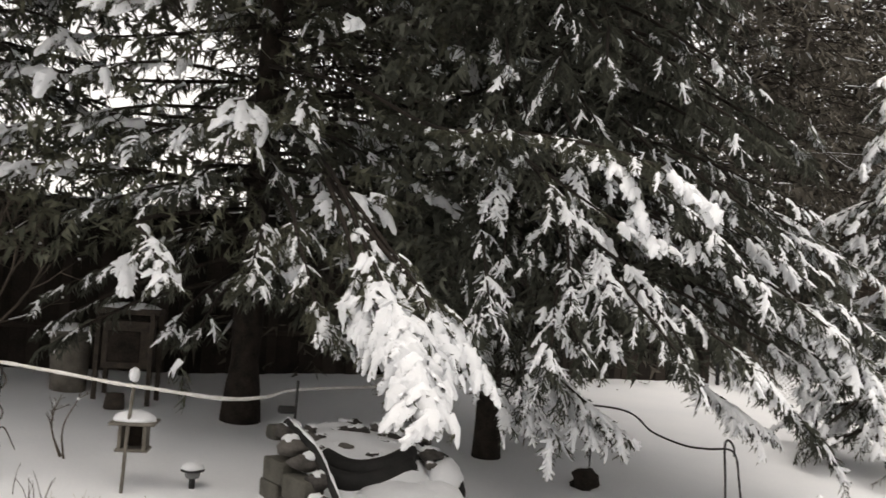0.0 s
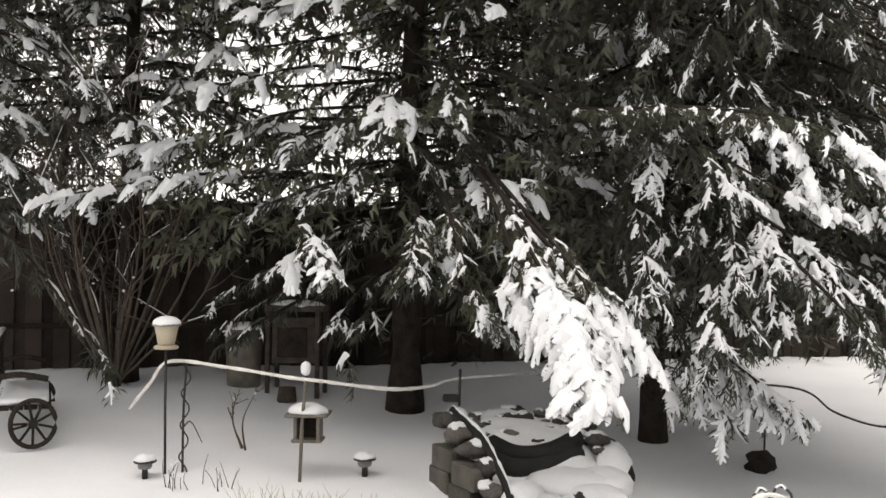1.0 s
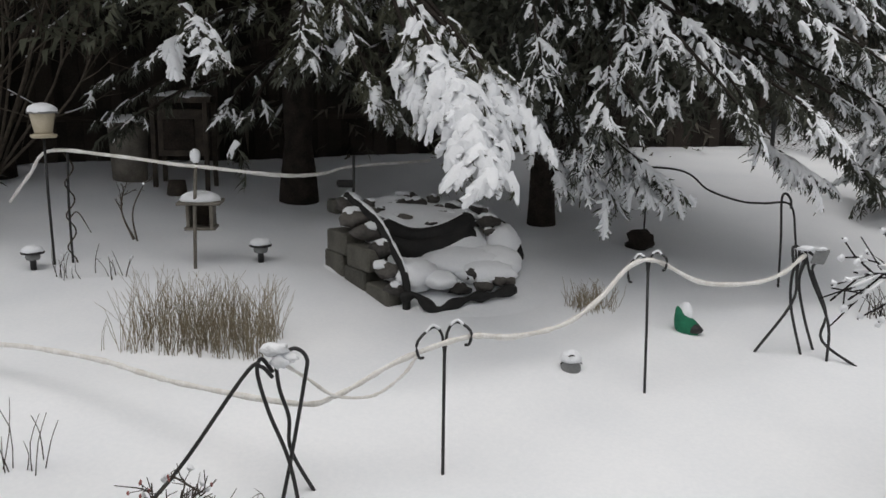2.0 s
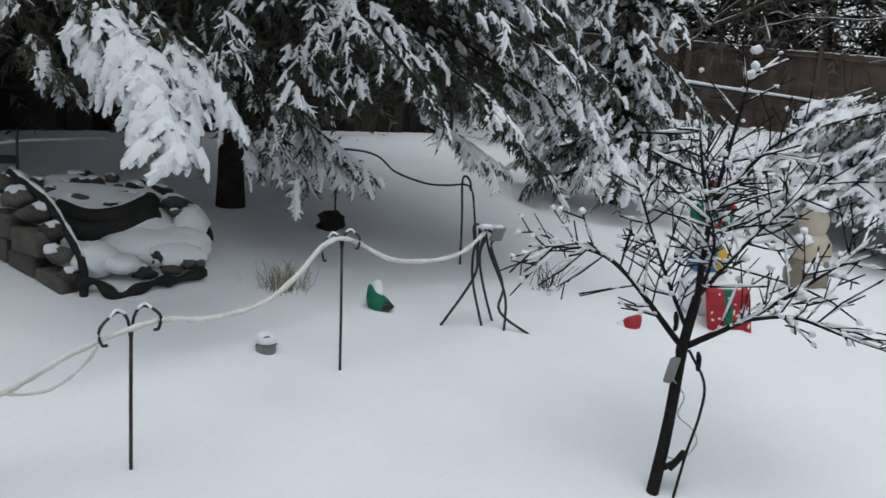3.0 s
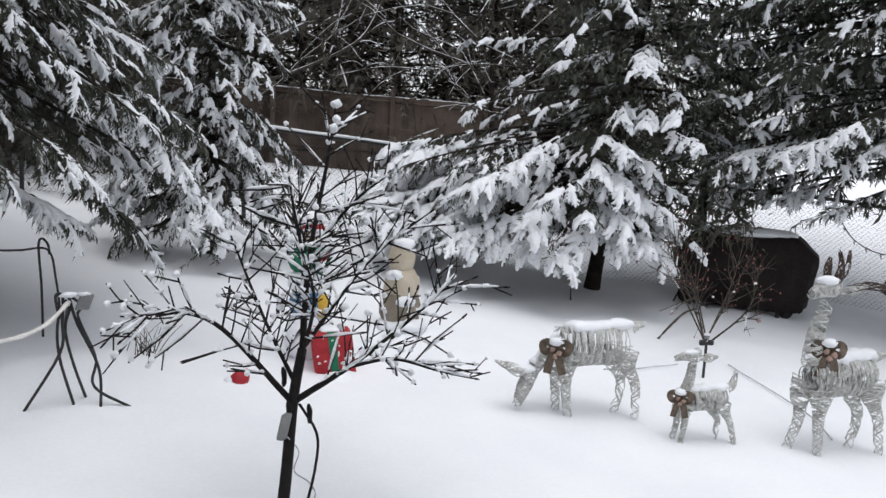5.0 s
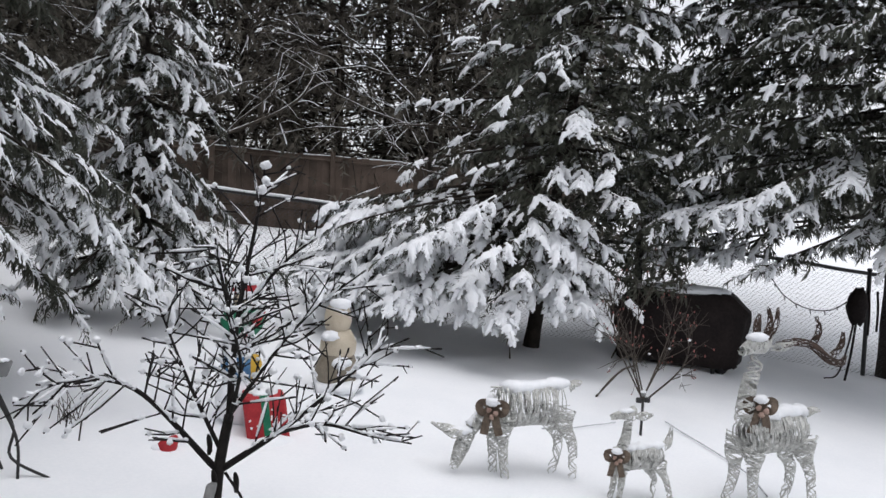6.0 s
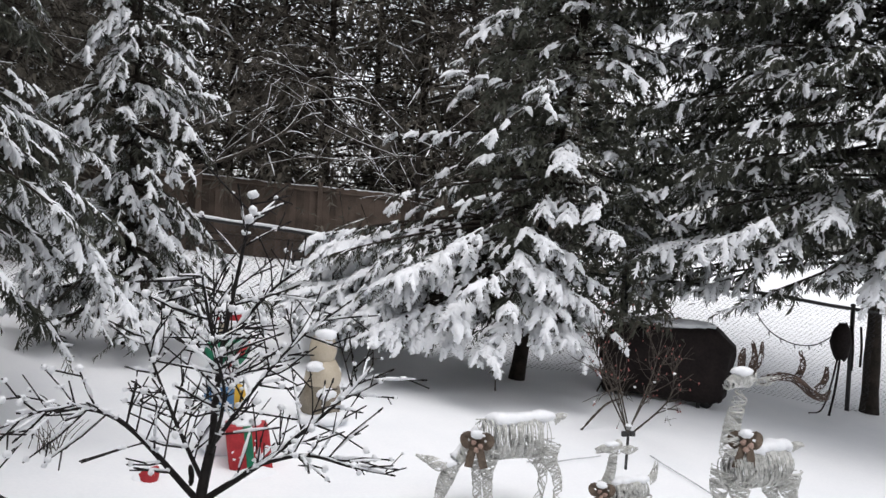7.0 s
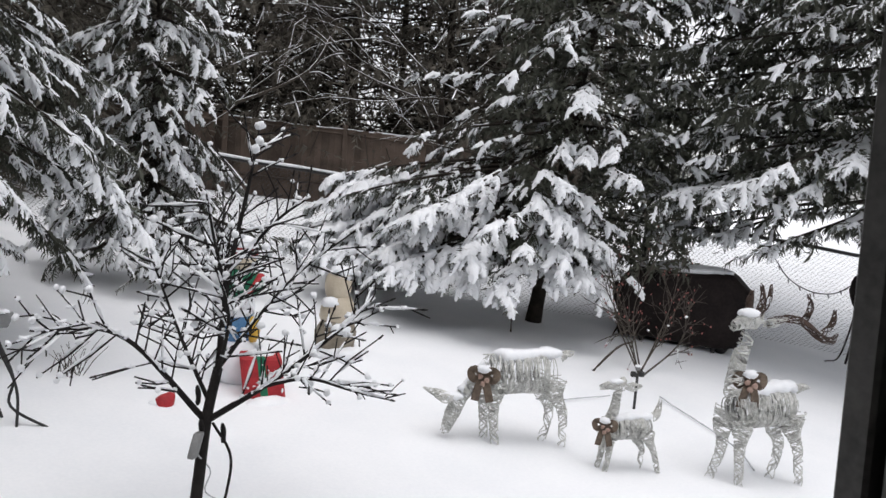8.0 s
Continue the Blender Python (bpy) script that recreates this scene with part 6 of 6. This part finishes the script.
# ---- small things half buried in the snow ----
root = thing("garden_gnome_hat", "green pointed felt hat sticking out of the snow", "ornament")
h = Heap()
c = np.array(on(1.22, 5.22))
tube(h, curve([c + [0.06, 0.02, -0.02], c + [0.0, 0, 0.07], c + [-0.03, 0, 0.15]], 8), np.array([0.075, 0.072, 0.066, 0.055, 0.045, 0.032, 0.02, 0.006]), sides=12)
part("cone", h, GREEN, root)
h = Heap()
ball(h, c + [0.075, -0.03, 0.015], (0.05, 0.04, 0.03), np.random.default_rng(2), 0.12, 6, 9)
part("brim", h, BLACK_IRON, root)
snow_dome(root, c + [0.025, 0.02, 0.10], (0.045, 0.05, 0.075), 12, 0.9)
root = thing("red_ornament", "small red ornament almost buried in the snow", "ornament")
h = Heap()
c = np.array(on(2.97, 5.06))
tube(h, curve([c + [-0.05, 0, -0.02], c + [0.01, 0, 0.03], c + [0.05, 0.0, 0.075]], 8), np.array([0.045, 0.06, 0.06, 0.055, 0.045, 0.035, 0.025, 0.008]), sides=12)
part("cone", h, RED, root)
snow_dome(root, c + [-0.06, 0.03, 0.0], (0.05, 0.05, 0.035), 13)
root = thing("buried_pot", "small grey pot almost buried under a cap of snow", "pot")
h = Heap()
c = np.array(on(0.49, 4.58))
lathe(h, c - [0, 0, 0.03], [(0.05, 0), (0.055, 0.04), (0.05, 0.075)], 14)
part("body", h, GREY_PLASTIC, root)
snow_dome(root, c + [0, 0, 0.055], (0.06, 0.06, 0.055), 14)
h = Heap()
tube(h, curve([c + [-0.055, -0.01, 0.03], c + [0, -0.05, 0.09], c + [0.06, 0, 0.03]], 10), 0.004, sides=5)
part("handle", h, BLACK_IRON, root)
root = thing("garden_stake", "thin stake with a dark bundle at its foot under the spruce", "garden stake")
h = Heap()
tube(h, [on(1.35, 7.28, -0.05), on(1.36, 7.27, 0.62)], 0.008, sides=7)
part("rod", h, BLACK_IRON, root)
h = Heap()
ball(h, on(1.32, 7.25, 0.05), (0.12, 0.10, 0.09), np.random.default_rng(6), 0.2, 7, 10)
part("head", h, BARK, root)


# ---- painted figure, gift box and beige figure behind the twig tree ----
def figure_one():
    rng = np.random.default_rng(4)
    h = Heap()
    x, y = 3.72, 5.40
    z = ground_height(x, y)
    # pale stand, blue and gold middle, green coat with a red sash, beige head under a dark red cap, snow on top
    ball(h, (x, y, z + 0.16), (0.19, 0.15, 0.20), rng, 0.02, 9, 16, 0)
    ball(h, (x, y, z + 0.40), (0.15, 0.12, 0.14), rng, 0.02, 9, 16, 1)
    ball(h, (x + 0.05, y - 0.10, z + 0.40), (0.055, 0.04, 0.10), rng, 0.03, 7, 12, 2)
    ball(h, (x - 0.03, y, z + 0.56), (0.14, 0.12, 0.10), rng, 0.02, 8, 14, 0)
    ball(h, (x, y, z + 0.72), (0.165, 0.13, 0.12), rng, 0.02, 9, 16, 3)
    tube(h, curve([(x + 0.08, y - 0.12, z + 0.80), (x, y - 0.155, z + 0.72), (x - 0.08, y - 0.125, z + 0.63)], 8), 0.03, sides=8, slot=4, squash=0.6)
    ball(h, (x + 0.01, y - 0.01, z + 0.88), (0.085, 0.085, 0.085), rng, 0.02, 8, 14, 6)
    lathe(h, (x + 0.01, y, z + 0.93), [(0.09, 0), (0.10, 0.02), (0.08, 0.06), (0.05, 0.09)], 14, 4)
    ball(h, (x + 0.01, y, z + 1.01), (0.10, 0.10, 0.065), rng, 0.06, 8, 14, 5, 0.3)
    tagged(part("garden_figure", h, [SNOW, BLUE, YELLOW, GREEN, RED, SNOW_CLUMP, BEIGE]), "brightly painted plain garden figure capped with snow", "ornament")


figure_one()
root = thing("gift_box", "red wrapped gift box with a green ribbon in the snow", "gift box")
h = Heap()
c = np.array(on(3.72, 5.09, 0.14))
box(h, c, (0.29, 0.24, 0.30), yaw=-32, bevel=0.018, shear=-0.14)
part("box", h, RED, root, smooth=False)
h = Heap()
box(h, c, (0.065, 0.248, 0.308), yaw=-32, bevel=0.010, shear=-0.14)
part("ribbon", h, GREEN, root, "green ribbon", smooth=False)
h = Heap()
rng = np.random.default_rng(15)
gu, gv = np.array([math.cos(radians(-32)), math.sin(radians(-32)), 0]), np.array([math.sin(radians(32)), math.cos(radians(32)), 0])
ball(h, c + [0.0, 0.02, 0.152], (0.12, 0.10, 0.022), rng, 0.12, 6, 14)
for _ in range(9):
    e, f = rng.uniform(-0.13, 0.13), rng.uniform(-0.13, 0.13)
    ball(h, c + gu * (e - 0.14 * f) - gv * 0.121 + [0, 0, f], (0.006 + 0.020 * rng.random() ** 2, 0.005, 0.005 + 0.014 * rng.random() ** 2), rng, 0.3, 4, 6)
tagged(part("snow", h, SNOW_CLUMP, root, "flecks of snow stuck to the wrapping"), kind="stuff")
snow_dome(root, c + [-0.06, -0.16, -0.19], (0.2, 0.1, 0.08), 17)
h = Heap()
x, y = 4.95, 5.80
z = ground_height(x, y)
rng = np.random.default_rng(8)
ball(h, (x, y, z + 0.16), (0.19, 0.16, 0.22), rng, 0.03, 9, 16, 1)
ball(h, (x + 0.01, y, z + 0.36), (0.165, 0.14, 0.18), rng, 0.03, 9, 16, 0)
ball(h, (x, y, z + 0.60), (0.125, 0.11, 0.15), rng, 0.02, 9, 16, 0)
ball(h, (x - 0.04, y - 0.12, z + 0.24), (0.10, 0.06, 0.05), rng, 0.08, 7, 12, 2)
ball(h, (x + 0.08, y - 0.11, z + 0.10), (0.035, 0.03, 0.12), rng, 0.05, 7, 10, 1)
for dx, dz, rx, rz in ((0.0, 0.72, 0.10, 0.05), (-0.10, 0.46, 0.08, 0.05), (0.09, 0.42, 0.07, 0.045), (0.0, 0.02, 0.24, 0.07)):
    ball(h, (x + dx, y - 0.03, z + dz), (rx, rx * 0.95, rz), rng, 0.1, 7, 12, 2)
tagged(part("garden_figure", h, [BEIGE, DARK_BEIGE, SNOW_CLUMP]), "beige plastic plain garden figure with weathered base", "ornament")


# ---- covered grill, spot lamp, cords and straps ----
def covered_grill():
    root = thing("covered_grill", "barbecue grill under a black cloth cover with snow on top", "grill")
    rng = np.random.default_rng(12)
    o = np.array([9.80, 5.20])
    u, v = unit([0.36, -0.93]), unit([0.93, 0.36])
    z0 = ground_height(*o) - 0.06
    levels = ((0.10, 0.66, 0.24), (0.14, 0.70, 0.27), (0.40, 0.75, 0.30), (0.66, 0.80, 0.33), (0.74, 0.80, 0.33), (0.88, 0.64, 0.30), (0.94, 0.58, 0.27))
    ring = []
    m = 40
    for z, a, b in levels:
        for k in range(m):
            t = 2 * math.pi * k / m
            ex = 0.28
            cx, cy = abs(math.cos(t)) ** ex * math.copysign(1, math.cos(t)), abs(math.sin(t)) ** ex * math.copysign(1, math.sin(t))
            fold = 1 + 0.018 * math.sin(t * 9 + z * 4) + 0.008 * rng.normal()
            p = o + u * cx * a * fold + v * cy * b * fold
            ring.append((p[0], p[1], z0 + z + 0.012 * rng.normal()))
    n = len(levels)
    ring.append((o[0], o[1], z0 + 0.96))
    t = []
    for i in range(n - 1):
        for k in range(m):
            p, q = i * m + k, i * m + (k + 1) % m
            t += [(p, q, q + m), (p, q + m, p + m)]
    for k in range(m):
        t.append(((n - 1) * m + k, (n - 1) * m + (k + 1) % m, n * m))
    h = Heap()
    h.add(np.array(ring), np.array(t))
    part("cover", h, COVER, root)
    for a, b in ((-0.42, -0.2), (0.42, -0.2), (-0.42, 0.2), (0.42, 0.2)):
        p = o + u * a + v * b
        h = Heap()
        tube(h, [(p[0], p[1], ground_height(*p) - 0.03), (p[0], p[1], z0 + 0.2)], 0.025, sides=8)
        part("leg", h, BLACK_IRON, root)
    p = o + u * 0.50 - v * 0.12
    h = Heap()
    a = np.linspace(0, 2 * np.pi, 17)
    tube(h, [np.array([p[0] - v[0] * 0.03, p[1] - v[1] * 0.03, ground_height(*p) + 0.08]), np.array([p[0] + v[0] * 0.03, p[1] + v[1] * 0.03, ground_height(*p) + 0.08])], 0.085, sides=16)
    part("wheel", h, BLACK_IRON, root)
    h = Heap()
    line = np.array([[*(o + u * s), z0 + 0.96] for s in np.linspace(-0.56, 0.56, 12)])
    tube(h, line, np.array([0.10, 0.2, 0.24, 0.25, 0.26, 0.26, 0.26, 0.26, 0.25, 0.24, 0.2, 0.1]), sides=12, squash=0.28)
    part("snow", h, SNOW_CLUMP, root, "layer of snow on the cover")


covered_grill()
root = thing("spot_lamp", "dark solar spot lamp on a short stake", "garden lamp")
h = Heap()
tube(h, [on(6.63, 3.83, -0.05), on(6.65, 3.835, 0.2), on(6.66, 3.84, 0.30)], 0.012, sides=8)
part("stake", h, BLACK_IRON, root)
for k, (dx, dz, sz) in enumerate(((-0.035, 0.29, 0.034), (0.035, 0.30, 0.034), (0.0, 0.345, 0.028))):
    h = Heap()
    box(h, on(6.66 + dx * 0.7, 3.84 - dx * 0.7, dz), (sz * 1.4, sz, sz * 1.3), yaw=-40, bevel=0.008)
    part("lamp_head", h, BLACK_IRON if k < 2 else GREY_PLASTIC, root, smooth=False)
snow_dome(root, on(6.66, 3.84, 0.362), (0.028, 0.028, 0.018), 16)
rope("cord", "pale grey power cord lying across the snow", lying([(5.85, 4.28), (6.05, 4.20), (6.30, 4.17), (6.70, 4.12)], 0.02), 0.005, GREY_CORD, 30, 11, 0.1, "cord")
rope("cord", "pale grey power cord lying across the snow", lying([(7.17, 3.90), (7.02, 3.66), (6.90, 3.42), (6.77, 3.19), (6.55, 2.85), (6.2, 2.55)], 0.02), 0.0055, GREY_CORD, 40, 12, 0.1, "cord")
rope("fallen_twig", "dark fallen twig sticking out of the snow", [on(7.35, 4.75, 0.0), on(7.55, 4.72, 0.14), on(7.85, 4.78, 0.20), on(8.1, 4.80, 0.22)], 0.010, TWIG, 16, 13, 0.2, "twig")
rope("fallen_twig", "dark twig hanging down under the spruce", [on(8.0, 6.35, 0.0), on(8.05, 6.40, 0.20), on(8.15, 6.5, 0.34)], 0.010, TWIG, 12, 14, 0.2, "twig")
rope("fallen_twig", "dark twig leaning under the spruce", [on(9.35, 5.85, 0.0), on(9.45, 5.80, 0.22), on(9.52, 5.78, 0.45)], 0.012, TWIG, 12, 15, 0.2, "twig")
string = rope("light_string", "string of small unlit bulbs hung on the chain-link fence", [(11.30, 4.95, 1.72), (11.36, 4.80, 1.60), (11.42, 4.62, 1.36), (11.50, 4.36, 1.22), (11.60, 4.10, 1.22), (11.68, 3.90, 1.36), (11.85, 3.75, 1.50)], 0.007, BLACK_IRON, 50, 16, 0.1, "light string")
for k, (x, y, z) in enumerate(((11.38, 4.74, 1.50), (11.42, 4.62, 1.34), (11.46, 4.48, 1.26), (11.52, 4.32, 1.20), (11.58, 4.16, 1.20), (11.63, 4.03, 1.27), (11.68, 3.90, 1.34))):
    h = Heap()
    tube(h, [(x, y, z), (x + 0.01, y - 0.01, z - 0.05)], 0.012, 0.006, sides=6)
    part("bulb", h, GREY_PLASTIC, string)
root = thing("hanging_straps", "dark pouch with long black straps hanging by the fence", "straps")
h = Heap()
ball(h, (11.62, 3.78, 1.30), (0.10, 0.13, 0.24), np.random.default_rng(14), 0.08, 8, 12)
part("pouch", h, COVER, root)
for pts in ([(11.60, 3.80, 1.12), (11.52, 3.84, 0.75), (11.42, 3.90, 0.45), (11.32, 4.02, ground_height(11.32, 4.02) + 0.01)], [(11.62, 3.78, 1.12), (11.56, 3.80, 0.7), (11.46, 3.82, ground_height(11.46, 3.82) + 0.02)], [(11.70, 3.68, 1.5), (11.70, 3.66, 1.2), (11.69, 3.66, 0.95)], [(11.76, 3.60, 1.5), (11.76, 3.58, 1.25), (11.75, 3.58, 1.0)]):
    h = Heap()
    tube(h, curve(pts, 16), 0.016, sides=5, squash=0.5)
    part("strap", h, COVER, root)


# ---- the house: wall with the window that the camera looks out of ----
WYAW = -19.0
wc, ws = math.cos(radians(WYAW)), math.sin(radians(WYAW))


def house_point(e, n, z):
    """A place by its distance along the wall (to the window's right), out of the wall, and its height."""
    return (e * wc - n * ws, e * ws + n * wc, z)


def house_box(name, e0, e1, n0, n1, z0, z1, mat_, parent=None, bevel=0.0, label=""):
    h = Heap()
    box(h, house_point((e0 + e1) / 2, (n0 + n1) / 2, (z0 + z1) / 2), (e1 - e0, n1 - n0, z1 - z0), yaw=WYAW, bevel=bevel)
    return part(name, h, mat_, parent, label, smooth=False)


W0, W1, S0, S1 = -1.25, 0.93, 1.62, 3.35
for nm, e0, e1, z0, z1 in (("wall_left", -4.6, W0, 0.0, 3.9), ("wall_right", W1, 4.6, 0.0, 3.9), ("wall_below", W0, W1, 0.0, S0), ("wall_above", W0, W1, S1, 3.9)):
    tagged(house_box(nm, e0, e1, 0.25, 0.45, z0, z1, SIDING), "pale siding of the house wall round the window", "wall", kind="structure")
window = thing("window_1", "dark-framed house window standing open to the garden", "window", kind="structure")
house_box("jamb", 0.835, 0.928, 0.20, 0.385, S0 + 0.002, S1 - 0.002, WINDOW_DARK, window, 0.006)
house_box("track", 0.812, 0.928, 0.39, 0.432, S0 + 0.002, S1 - 0.002, FRAME_GREY, window, 0.004, "worn grey sash track")
house_box("outer_stop", 0.800, 0.928, 0.436, 0.47, S0 + 0.002, S1 - 0.002, WINDOW_DARK, window, 0.004)
house_box("jamb", W0 + 0.002, W0 + 0.07, 0.20, 0.47, S0 + 0.002, S1 - 0.002, WINDOW_DARK, window, 0.006)
house_box("sill", W0 + 0.072, 0.798, 0.20, 0.50, S0 + 0.002, S0 + 0.05, WINDOW_DARK, window, 0.006)
house_box("head", W0 + 0.072, 0.798, 0.20, 0.47, S1 - 0.05, S1 - 0.002, WINDOW_DARK, window, 0.006)
for nm, e0, e1, n0, n1, z0, z1, mat_ in (("floor", -4.6, 4.6, -4.0, 0.25, 0.75, 0.90, DARK_WOOD), ("ceiling", -4.6, 4.6, -4.0, 0.25, 3.6, 3.75, PLASTER), ("wall_back", -4.6, 4.6, -4.2, -4.0, 0.0, 3.9, PLASTER),
                                         ("wall_side_left", -4.8, -4.6, -4.2, 0.45, 0.0, 3.9, PLASTER), ("wall_side_right", 4.6, 4.8, -4.2, 0.45, 0.0, 3.9, PLASTER), ("roof", -5.0, 5.0, -4.5, 0.75, 3.9, 4.05, BARK)):
    tagged(house_box(nm, e0, e1, n0, n1, z0, z1, mat_), "plain part of the room behind the camera", nm.split("_")[0], kind="structure")
